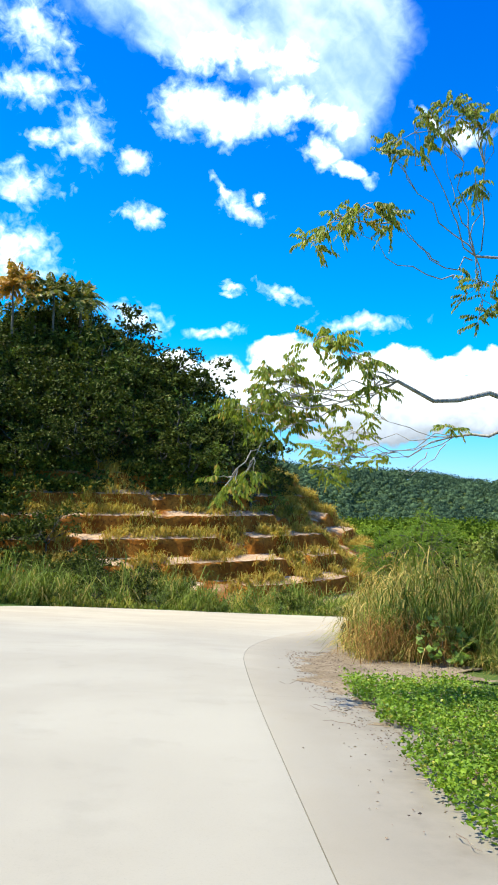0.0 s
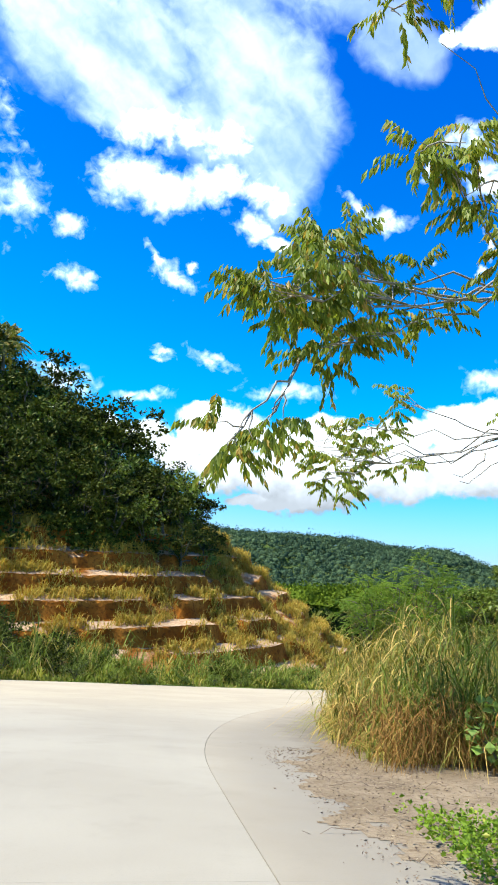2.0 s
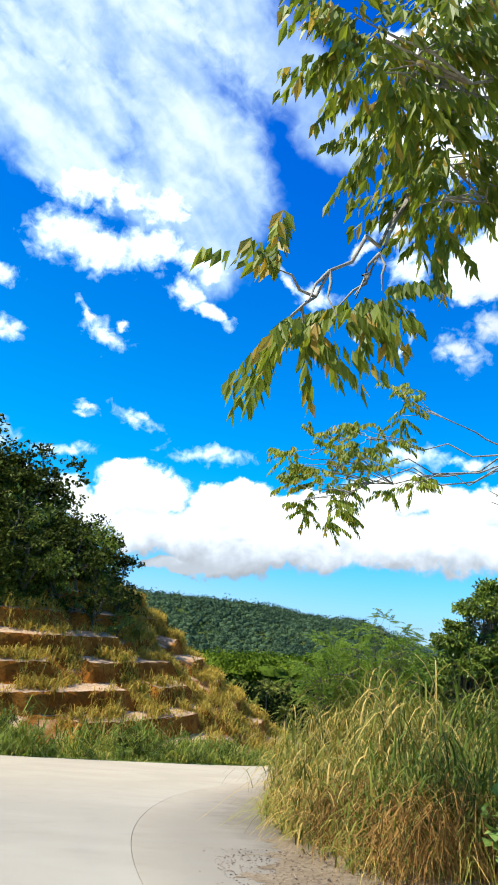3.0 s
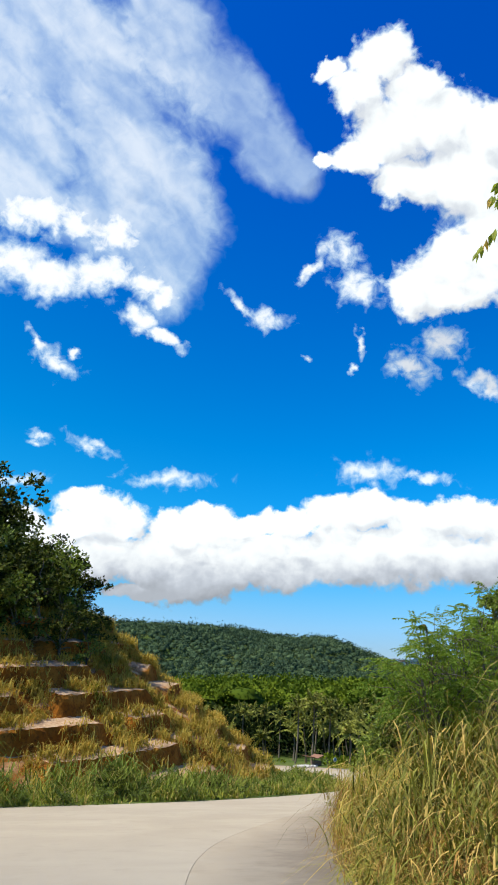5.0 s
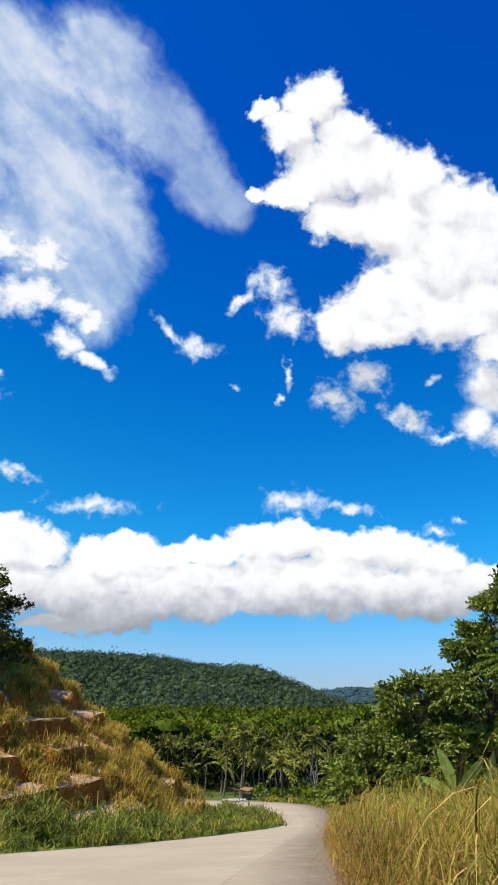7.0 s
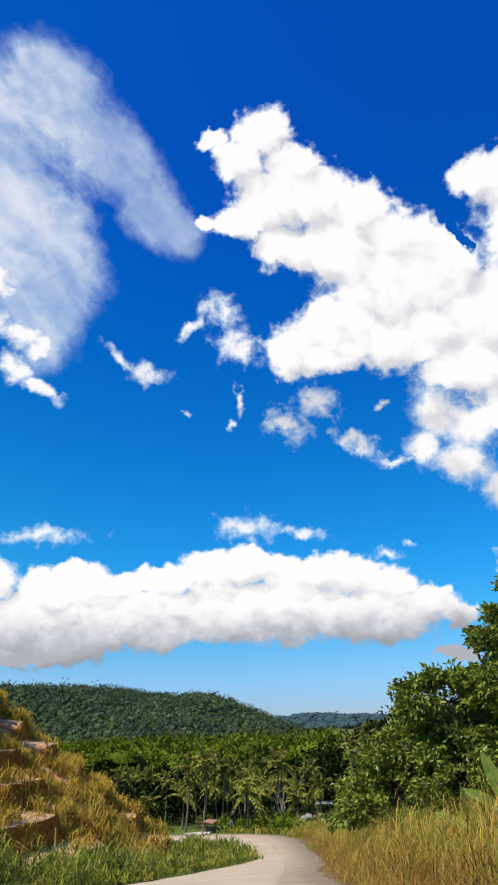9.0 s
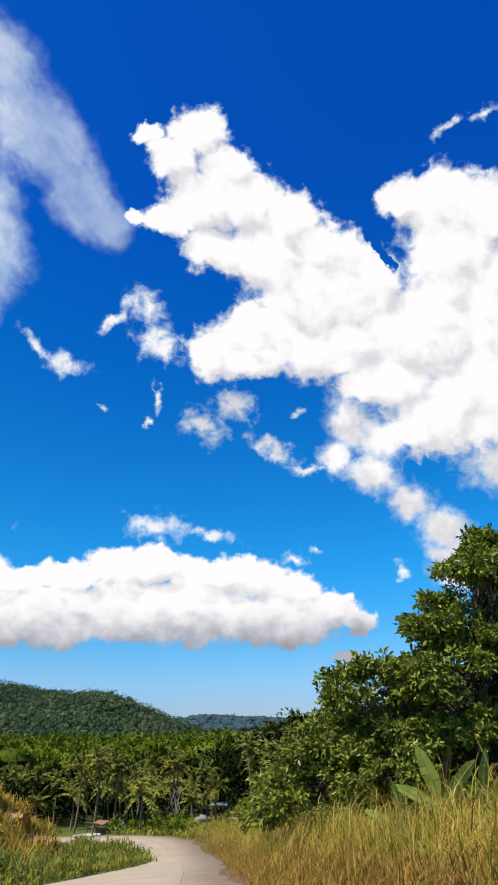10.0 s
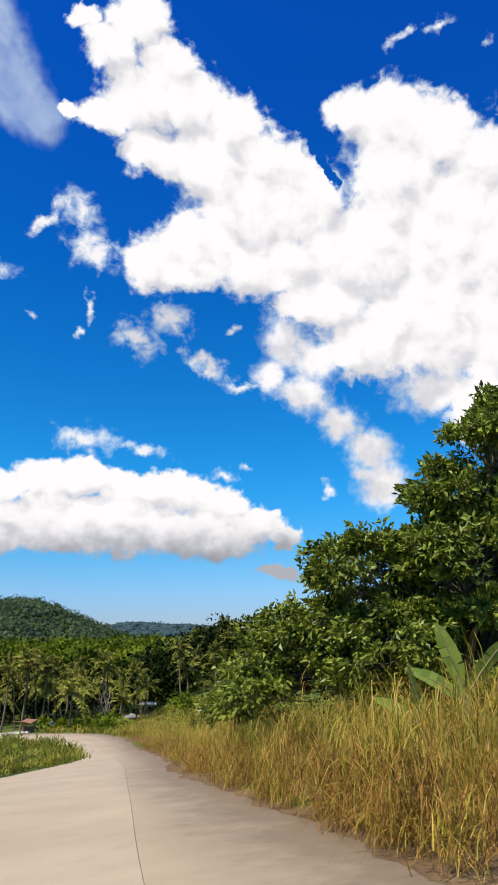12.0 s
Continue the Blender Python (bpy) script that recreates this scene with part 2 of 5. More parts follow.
# billow shading: brighter on the side towards the sun, grey flat bases
whole, whole_s = None, None
last = cover
for blobs in (ARM, BODY, BAND, BANK):
    one = heap(blobs, warp, after=last)
    whole = one if whole is None else N.math("SMOOTH_MAX", whole, one, 0.2)
    two = heap(blobs, sunward, after=whole)
    whole_s = two if whole_s is None else N.math("SMOOTH_MAX", whole_s, two, 0.2)
    last = whole_s
lift = N.math("SUBTRACT", N.math("MINIMUM", whole, 0.5), N.math("MINIMUM", whole_s, 0.5))
bump_a = N.noise(warp, 0.45, 5.0, 0.55)[0]
bump_b = N.noise(sunward, 0.45, 5.0, 0.55)[0]
lift = N.math("MULTIPLY_ADD", N.math("SUBTRACT", bump_a, bump_b), 1.1, lift)
tone = N.ramp(lift, -0.5, 0.12, 0.78, 1.04)
foot = N.ramp(N.math("MULTIPLY_ADD", puffy, 4.0, el), 4.4, 8.8, 0.5, 1.0)
tone = N.math("MULTIPLY", tone, foot)
cloud_col = N.mix(N.ramp(tone, 0.6, 1.0), rgba((0.87, 0.90, 1.0)), rgba((0.985, 0.985, 1.0)))
cloud_col = N.mix(N.ramp(cover, 0.3, 0.95), rgba((0.74, 0.92, 1.0)), cloud_col)
SKY, CLOUD = 0.074, 0.78
blue = N.add("ShaderNodeBackground", ins={"Color": deep, "Strength": SKY})
white = N.add("ShaderNodeBackground", ins={"Color": cloud_col, "Strength": N.math("MULTIPLY", tone, CLOUD)})
both = N.add("ShaderNodeMixShader", ins={0: cover, 1: blue.outputs[0], 2: white.outputs[0]})
N.add("ShaderNodeOutputWorld", ins={0: both.outputs[0]})

# ================= materials =================
def surface(name):
    m = bpy.data.materials.new(name)
    m.use_nodes = True
    return m, Nodes(m.node_tree)


def finish(n, col, rough=0.8, bump=None, strength=0.3, dist=0.02, metal=0.0, through_light=None, amount=0.0, spec=0.5):
    p = n.add("ShaderNodeBsdfPrincipled", ins={"Base Color": col, "Roughness": rough, "Metallic": metal, "Specular IOR Level": spec})
    if bump is not None:
        b = n.add("ShaderNodeBump", ins={"Height": bump, "Strength": strength, "Distance": dist})
        n.put(p.inputs["Normal"], b.outputs[0])
    out = p.outputs[0]
    if amount > 0:
        t = n.add("ShaderNodeBsdfTranslucent", ins={"Color": through_light if through_light is not None else col})
        out = n.add("ShaderNodeMixShader", ins={0: amount, 1: out, 2: t.outputs[0]}).outputs[0]
    n.add("ShaderNodeOutputMaterial", ins={0: out})


def leaf_material(name, dark, light, dry=None, dry_part=0.0, amount=0.35, rough=0.5, spec=0.25, patch_scale=0.5, patch_weight=0.45):
    """Foliage: each leaf has its own shade between dark and light, some are dry."""
    m, n = surface(name)
    geo = n.add("ShaderNodeNewGeometry")
    rnd = geo.outputs["Random Per Island"]
    pos = geo.outputs["Position"]
    patch = n.ramp(n.noise(pos, patch_scale, 3.0)[0], 0.3, 0.7)
    fac = n.math("MULTIPLY_ADD", patch, patch_weight, n.math("MULTIPLY", rnd, 1.0 - patch_weight), clamp=True)
    own = n.add("ShaderNodeObjectInfo").outputs["Random"]
    fac = n.math("MULTIPLY_ADD", n.math("SUBTRACT", own, 0.5), 0.36, fac, clamp=True)
    col = n.mix(fac, rgba(dark), rgba(light))
    if dry:
        pick = n.ramp(n.math("FRACT", n.math("MULTIPLY", rnd, 17.3)), 1.0 - dry_part - 0.06, 1.0 - dry_part + 0.06)
        col = n.mix(pick, col, rgba(dry))
    finish(n, col, rough, amount=amount, through_light=n.mix(1.0, col, rgba((1.0, 1.0, 0.55)), "MULTIPLY"), spec=spec)
    return m


def bark_material(name, a, b):
    m, n = surface(name)
    tc_ = n.add("ShaderNodeTexCoord").outputs["Object"]
    st = n.add("ShaderNodeMapping", ins={"Vector": tc_, "Scale": (9.0, 9.0, 2.5)}).outputs[0]
    f = n.noise(st, 2.0, 6.0, 0.65)[0]
    col = n.mix(n.ramp(f, 0.35, 0.7), rgba(a), rgba(b))
    finish(n, col, 0.9, bump=f, strength=0.6, dist=0.02)
    return m


def concrete_material():
    m, n = surface("weathered_concrete")
    pos = n.add("ShaderNodeNewGeometry").outputs["Position"]
    rnd = n.add("ShaderNodeObjectInfo").outputs["Random"]
    big = n.noise(pos, 0.22, 4.0, 0.55, 0.4)[0]
    mid = n.noise(pos, 1.3, 5.0, 0.6)[0]
    grit = n.noise(pos, 60.0, 3.0, 0.7)[0]
    col = n.mix(n.ramp(big, 0.35, 0.68), rgba((0.288, 0.254, 0.197)), rgba((0.334, 0.299, 0.236)))
    col = n.mix(n.math("MULTIPLY", n.ramp(mid, 0.52, 0.72), 0.35), col, rgba((0.23, 0.205, 0.16)))
    col = n.mix(n.math("MULTIPLY", rnd, 0.16), col, rgba((0.25, 0.225, 0.18)))
    col = n.mix(n.math("MULTIPLY", n.ramp(grit, 0.5, 0.8), 0.25), col, rgba((0.16, 0.145, 0.115)))
    # tyre-polished and broomed streaks along the lane
    st = n.add("ShaderNodeMapping", ins={"Vector": pos, "Rotation": (0, 0, 0.18), "Scale": (2.2, 0.12, 1.0)}).outputs[0]
    streaks = n.noise(st, 1.0, 4.0, 0.6)[0]
    col = n.mix(n.math("MULTIPLY", n.ramp(streaks, 0.5, 0.8), 0.14), col, rgba((0.23, 0.215, 0.185)))
    # brown dirt carried in from the grassy edge
    edge_d = n.add("ShaderNodeAttribute")
    edge_d.attribute_name = "verge"
    wear = n.math("MULTIPLY_ADD", n.noise(pos, 0.9, 5.0, 0.65)[0], 3.4, n.math("MULTIPLY_ADD", n.noise(pos, 4.0, 4.0, 0.6)[0], 0.8, -2.0))
    lower = n.ramp(n.add("ShaderNodeSeparateXYZ", ins={0: pos}).outputs[1], 19.0, 27.0, 0.0, 0.5)
    dirty = n.ramp(n.math("SUBTRACT", n.math("SUBTRACT", edge_d.outputs["Fac"], lower), wear), 1.7, -0.2)
    col = n.mix(n.math("MULTIPLY", dirty, 0.85), col, rgba((0.10, 0.073, 0.043)))
    # greyer strip beside the verge
    strip_ = n.math("MULTIPLY", n.ramp(n.math("ADD", edge_d.outputs["Fac"], n.math("MULTIPLY", mid, 0.8)), 3.4, 2.2), 0.45)
    col = n.mix(strip_, col, rgba((0.185, 0.165, 0.135)))
    # further down the road, brighter and warmer light is painted into the colour
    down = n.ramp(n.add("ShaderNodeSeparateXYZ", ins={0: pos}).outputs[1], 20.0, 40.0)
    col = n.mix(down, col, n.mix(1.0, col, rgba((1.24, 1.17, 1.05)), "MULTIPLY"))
    # the lane beside the verge is an older, browner pour
    lane = n.add("ShaderNodeAttribute")
    lane.attribute_name = "lane"
    col = n.mix(n.math("MULTIPLY", lane.outputs["Fac"], n.ramp(mid, 0.3, 0.6, 0.55, 1.0)), col, n.mix(1.0, col, rgba((0.92, 0.89, 0.85)), "MULTIPLY"))
    finish(n, col, 0.82, bump=grit, strength=0.25, dist=0.004)
    return m


def soil_material(name, a, b, c, scale=1.0):
    m, n = surface(name)
    pos = n.add("ShaderNodeNewGeometry").outputs["Position"]
    f1 = n.noise(pos, 0.5 * scale, 5.0, 0.6)[0]
    f2 = n.noise(pos, 5.0 * scale, 6.0, 0.65)[0]
    col = n.mix(n.ramp(f1, 0.35, 0.65), rgba(a), rgba(b))
    col = n.mix(n.ramp(f2, 0.45, 0.75), col, rgba(c))
    finish(n, col, 0.95, bump=f2, strength=0.8, dist=0.06, spec=0.15)
    return m


def terrain_material():
    """Grassy ground: green and straw patches with bare soil; wooded green far away."""
    m, n = surface("grassy_ground")
    pos = n.add("ShaderNodeNewGeometry").outputs["Position"]
    f0 = n.noise(pos, 0.03, 4.0, 0.6)[0]
    f1 = n.noise(pos, 0.6, 5.0, 0.62)[0]
    f2 = n.noise(pos, 7.0, 5.0, 0.65)[0]
    col = n.mix(n.ramp(f0, 0.35, 0.65), rgba((0.055, 0.095, 0.02)), rgba((0.10, 0.13, 0.03)))
    col = n.mix(n.math("MULTIPLY", n.ramp(f1, 0.5, 0.72), 0.4), col, rgba((0.17, 0.14, 0.05)))
    col = n.mix(n.math("MULTIPLY", n.ramp(f2, 0.55, 0.8), 0.6), col, rgba((0.05, 0.06, 0.015)))
    finish(n, col, 0.95, bump=f2, strength=0.8, dist=0.08, spec=0.08)
    return m


def earth_material():
    """Cut clay: dark reddish on the steep faces, pale dusty soil on the benches."""
    m, n = surface("terraced_earth")
    geo = n.add("ShaderNodeNewGeometry")
    pos = geo.outputs["Position"]
    flat = n.math("ABSOLUTE", n.add("ShaderNodeSeparateXYZ", ins={0: geo.outputs["True Normal"]}).outputs[2])
    f1 = n.noise(pos, 0.4, 5.0, 0.6)[0]
    f2 = n.noise(pos, 3.0, 6.0, 0.65)[0]
    clay = n.mix(n.ramp(f1, 0.35, 0.65), rgba((0.24, 0.076, 0.008)), rgba((0.36, 0.145, 0.02)))
    clay = n.mix(n.ramp(f2, 0.45, 0.75), clay, rgba((0.085, 0.032, 0.008)))
    pale = n.mix(n.ramp(f2, 0.35, 0.65), rgba((0.50, 0.355, 0.225)), rgba((0.35, 0.22, 0.12)))
    col = n.mix(n.ramp(n.math("MULTIPLY_ADD", n.math("SUBTRACT", f1, 0.5), 0.5, flat), 0.72, 0.92), clay, pale)
    finish(n, col, 0.95, bump=f2, strength=0.9, dist=0.15, spec=0.06)
    return m


EARTH = earth_material()
CONCRETE = concrete_material()
TERRAIN = terrain_material()
DIRT = soil_material("litter_covered_dirt", (0.20, 0.15, 0.095), (0.27, 0.21, 0.14), (0.12, 0.08, 0.045), 2.0)
SOIL = soil_material("brown_roadside_soil", (0.145, 0.095, 0.05), (0.19, 0.135, 0.075), (0.06, 0.04, 0.022), 2.0)
JOINT = soil_material("joint_dirt", (0.07, 0.055, 0.04), (0.10, 0.08, 0.055), (0.04, 0.03, 0.02), 3.0)
DRYGRASS = leaf_material("dry_grass", (0.14, 0.085, 0.013), (0.62, 0.48, 0.095), (0.50, 0.28, 0.07), 0.16, 0.28, 0.6, 0.25)
GREENGRASS = leaf_material("half_green_grass", (0.10, 0.12, 0.012), (0.38, 0.37, 0.05), (0.42, 0.33, 0.10), 0.15, 0.3, 0.7, 0.15)
REED = leaf_material("tall_green_grass", (0.06, 0.07, 0.009), (0.33, 0.32, 0.05), (0.54, 0.38, 0.11), 0.3, 0.26, 0.6, 0.2)
REEDBASE = leaf_material("dead_grass_skirt", (0.09, 0.045, 0.012), (0.36, 0.20, 0.055), None, 0.0, 0.15, 0.8, 0.1)
VERGE = leaf_material("verge_grass", (0.03, 0.06, 0.008), (0.24, 0.285, 0.04), (0.36, 0.29, 0.08), 0.14, 0.28, 0.7, 0.15)
SLOPEGRASS = leaf_material("slope_straw_grass", (0.24, 0.18, 0.025), (0.66, 0.52, 0.12), (0.50, 0.30, 0.06), 0.2, 0.32, 0.8, 0.1)
WEED = leaf_material("creeping_weeds", (0.05, 0.11, 0.007), (0.25, 0.36, 0.022), (0.40, 0.38, 0.05), 0.05, 0.35, 0.5, 0.3)
OVERLEAF = leaf_material("pinnate_leaf", (0.045, 0.085, 0.010), (0.35, 0.40, 0.05), (0.50, 0.34, 0.07), 0.1, 0.5, 0.5, 0.3)
DARKLEAF = leaf_material("glossy_dark_leaf", (0.016, 0.03, 0.004), (0.27, 0.34, 0.045), None, 0.0, 0.2, 0.42, 0.28, 0.5, 0.15)
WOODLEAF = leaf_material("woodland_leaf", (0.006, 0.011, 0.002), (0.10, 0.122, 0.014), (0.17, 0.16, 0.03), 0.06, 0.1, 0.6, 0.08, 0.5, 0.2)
# haze over the far ridge is painted in as muted bluish green
FARLEAF = leaf_material("haze_painted_ridge_leaf", (0.024, 0.048, 0.034), (0.10, 0.15, 0.07), None, 0.0, 0.12, 0.95, 0.03, 0.045, 0.62)
# near-black leaf colour paints in the shade between the palm trunks
SHADELEAF = leaf_material("painted_shade_leaf", (0.006, 0.012, 0.003), (0.022, 0.038, 0.008), None, 0.0, 0.05, 0.9, 0.05)
# blue-grey leaf colour carries the painted haze of the distant hill
HAZETINTLEAF = leaf_material("haze_painted_distant_leaf", (0.035, 0.07, 0.085), (0.05, 0.09, 0.10), None, 0.0, 0.1, 0.95, 0.03)
CANOPY = leaf_material("bright_canopy_leaf", (0.035, 0.065, 0.006), (0.19, 0.25, 0.02), None, 0.0, 0.2, 0.85, 0.06, 0.06, 0.45)
SLOPELEAF = leaf_material("hillside_leaf", (0.02, 0.038, 0.004), (0.12, 0.155, 0.016), (0.20, 0.15, 0.03), 0.05, 0.15, 0.85, 0.05, 0.12, 0.4)
FEATHER = leaf_material("feathery_leaf", (0.09, 0.16, 0.015), (0.27, 0.38, 0.05), (0.38, 0.36, 0.09), 0.05, 0.5, 0.6, 0.2)
HILLFROND = leaf_material("yellowing_palm_frond", (0.06, 0.075, 0.012), (0.30, 0.30, 0.05), (0.42, 0.30, 0.06), 0.12, 0.3, 0.5, 0.3)
PALMLEAF = leaf_material("palm_frond", (0.018, 0.03, 0.006), (0.34, 0.36, 0.07), (0.38, 0.30, 0.09), 0.04, 0.2, 0.6, 0.1)
DRYPALM = leaf_material("orange_dry_palm_frond", (0.36, 0.18, 0.03), (0.56, 0.33, 0.05), (0.2, 0.18, 0.03), 0.2, 0.35, 0.5, 0.3)
BANANALEAF = leaf_material("banana_leaf", (0.15, 0.26, 0.045), (0.36, 0.47, 0.10), None, 0.0, 0.4, 0.4, 0.35)
LITTER = leaf_material("dead_leaf_litter", (0.13, 0.095, 0.07), (0.27, 0.205, 0.15), (0.34, 0.27, 0.18), 0.2, 0.0, 0.9, 0.1)
BARK = bark_material("grey_bark", (0.06, 0.05, 0.038), (0.16, 0.14, 0.11))
PALEBARK = bark_material("pale_smooth_bark", (0.22, 0.19, 0.155), (0.42, 0.39, 0.34))
PALMBARK = bark_material("palm_bark", (0.09, 0.075, 0.055), (0.21, 0.18, 0.14))


def plain(name, col, rough=0.7, var=0.25, scale=4.0):
    m, n = surface(name)
    pos = n.add("ShaderNodeTexCoord").outputs["Object"]
    f = n.noise(pos, scale, 5.0, 0.6)[0]
    c = n.mix(n.ramp(f, 0.35, 0.7), rgba(col), rgba([v * (1 - var) for v in col]))
    finish(n, c, rough, bump=f, strength=0.2, dist=0.01)
    return m


# ================= building helpers =================
R = np.random.default_rng(7)


def mesh(name, verts, faces, mat, smooth=False):
    """A mesh from arrays; all faces have the same number of corners."""
    verts, faces = np.asarray(verts, dtype=np.float32), np.asarray(faces, dtype=np.int32)
    me = bpy.data.meshes.new(name)
    k = faces.shape[1]
    me.vertices.add(len(verts)), me.loops.add(faces.size), me.polygons.add(len(faces))
    me.vertices.foreach_set("co", verts.ravel())
    me.loops.foreach_set("vertex_index", faces.ravel())
    me.polygons.foreach_set("loop_start", np.arange(0, faces.size, k, dtype=np.int32))
    me.polygons.foreach_set("use_smooth", np.full(len(faces), smooth))
    me.update(calc_edges=True)
    me.validate()
    for one in (mat if isinstance(mat, (list, tuple)) else [mat]):
        me.materials.append(one)
    return me


def part(name, me, parent, label=""):
    """Link a mesh as one part under a thing."""
    ob = new(name, me)
    ob.parent = parent
    return tagged(ob, label) if label else ob


def thing(name, at=(0, 0, 0), turn=0.0, size=1.0):
    e = new(name)
    e.empty_display_size = 0.2
    e.matrix_basis = pose(*at, 0, 0, turn) @ Matrix.Diagonal((size, size, size, 1))
    return e


def join(*pairs):
    """Several (verts, faces) as one."""
    vs, fs, n = [], [], 0
    for v, f in pairs:
        vs.append(np.asarray(v, dtype=np.float32)), fs.append(np.asarray(f) + n)
        n += len(v)
    return np.vstack(vs), np.vstack(fs)


def tube(pts, radii, sides=6):
    """A tapered limb along a polyline, as quads."""
    pts = np.asarray(pts, dtype=float)
    d = np.gradient(pts, axis=0)
    d /= np.linalg.norm(d, axis=1)[:, None] + 1e-9
    ref = np.where(np.abs(d[:, 2:3]) > 0.9, np.array([[1.0, 0, 0]]), np.array([[0, 0, 1.0]]))
    a = np.cross(d, ref)
    a /= np.linalg.norm(a, axis=1)[:, None] + 1e-9
    b = np.cross(d, a)
    th = np.linspace(0, 2 * np.pi, sides, endpoint=False)
    ring = a[:, None, :] * np.cos(th)[None, :, None] + b[:, None, :] * np.sin(th)[None, :, None]
    v = (pts[:, None, :] + ring * np.asarray(radii)[:, None, None]).reshape(-1, 3)
    f = []
    for i in range(len(pts) - 1):
        for j in range(sides):
            k = (j + 1) % sides
            f.append((i * sides + j, i * sides + k, (i + 1) * sides + k, (i + 1) * sides + j))
    return v, np.array(f)


def bow(p, q, sag=0.0, wob=0.0, n=7, rng=R):
    """A bent line from p to q."""
    p, q = np.asarray(p, float), np.asarray(q, float)
    t = np.linspace(0, 1, n)[:, None]
    out = p + (q - p) * t
    out[:, 2] -= sag * np.linalg.norm(q - p) * 4 * (t * (1 - t))[:, 0]
    jog = rng.normal(0, wob * np.linalg.norm(q - p), (n, 3))
    jog[0] = jog[-1] = 0
    return out + jog


def leaves(at, way, size, width=0.4, curl=0.15, rng=R):
    """Folded leaf blades at points, each along its way."""
    at, way = np.asarray(at, float), np.asarray(way, float)
    n = len(at)
    way = way / (np.linalg.norm(way, axis=1)[:, None] + 1e-9)
    size = np.broadcast_to(np.asarray(size, float), (n,))[:, None]
    side = np.cross(way, rng.normal(0, 1, (n, 3)))
    side /= np.linalg.norm(side, axis=1)[:, None] + 1e-9
    nor = np.cross(side, way)
    mid = at + way * size * 0.45
    v = np.stack([at, mid + side * size * width * 0.5 + nor * size * curl, at + way * size - nor * size * curl * 0.5, mid - side * size * width * 0.5 + nor * size * curl], axis=1).reshape(-1, 3)
    f = np.arange(4 * n).reshape(-1, 4)
    return v, f


def blades(at, height, bend, width, steps=4, rng=R, spread=2 * np.pi, facing=0.0, drop=0.42):
    """Grass blades that rise from points and arch over."""
    at = np.asarray(at, float)
    n = len(at)
    h = np.broadcast_to(np.asarray(height, float), (n,))
    be = np.maximum(np.abs(rng.normal(bend, bend * 0.4, n)), bend * 0.45)
    th = facing + rng.uniform(-spread / 2, spread / 2, n)
    d = np.stack([np.cos(th), np.sin(th), np.zeros(n)], 1)
    s = np.stack([-np.sin(th + rng.normal(0, 0.6, n)), np.cos(th), np.zeros(n)], 1)
    v = np.zeros((n, steps + 1, 2, 3))
    for k in range(steps + 1):
        t = k / steps
        c = at + d * (h * be * (0.25 * t + 0.75 * t ** 1.9))[:, None]
        c[:, 2] += h * (t - drop * np.minimum(be, 1.0) * t ** 3)
        w = np.broadcast_to(width, (n,)) * (1.0 - 0.93 * t ** 1.6) * 0.5
        v[:, k, 0], v[:, k, 1] = c - s * w[:, None], c + s * w[:, None]
    base = np.arange(n)[:, None] * (2 * (steps + 1))
    f = np.concatenate([base + np.array([[2 * k, 2 * k + 1, 2 * k + 3, 2 * k + 2]]) for k in range(steps)], 0)
    return v.reshape(-1, 3), f


def shell(n, centre, radii, rng=R, inner=0.55, flat=-0.6):
    """Random points in the outer part of an ellipsoid, few on its underside, with their outward ways."""
    d = rng.normal(0, 1, (n * 3, 3))
    d /= np.linalg.norm(d, axis=1)[:, None]
    d = d[d[:, 2] > flat][:n]
    r = rng.uniform(inner, 1.0, len(d)) ** 0.6
    return np.asarray(centre) + d * np.asarray(radii) * r[:, None], d

# ================= the lie of the land =================
AXIS = radians(12.0)
FALL_U = [-400, -60, -40, 0, 6.4, 12, 18.3, 23.6, 31.3, 50, 75, 99, 149, 200, 260, 4000]
FALL_Z = [18, 8.0, 5.2, 0, -0.93, -1.5, -2.38, -3.17, -4.28, -6.9, -10.5, -13.85, -18.35, -22.3, -23.2, -23.2]


def fall(x, y):
    """Height of the road and of the land beside it."""
    u = np.asarray(x) * math.sin(AXIS) + np.asarray(y) * math.cos(AXIS)
    return sum(np.interp(u + d, FALL_U, FALL_Z) for d in (-3, -1.5, 0, 1.5, 3)) / 5


def step(t):
    t = np.clip(t, 0, 1)
    return t * t * (3 - 2 * t)


def bearings(x, y, ox, oy):
    dx, dy = np.asarray(x, float) - ox, np.asarray(y, float) - oy
    return np.degrees(np.arctan2(dx, dy)), np.hypot(dx, dy)


def ripple(x, y, scale, seed=0.0):
    """Gentle unevenness, -1 to 1."""
    x, y = np.asarray(x) / scale + seed, np.asarray(y) / scale - seed
    return (np.sin(x + 1.7 * np.sin(0.8 * y)) + np.sin(1.3 * y + 1.1 * np.sin(1.7 * x)) + 0.6 * np.sin(2.9 * x - 2.2 * y)) / 2.6


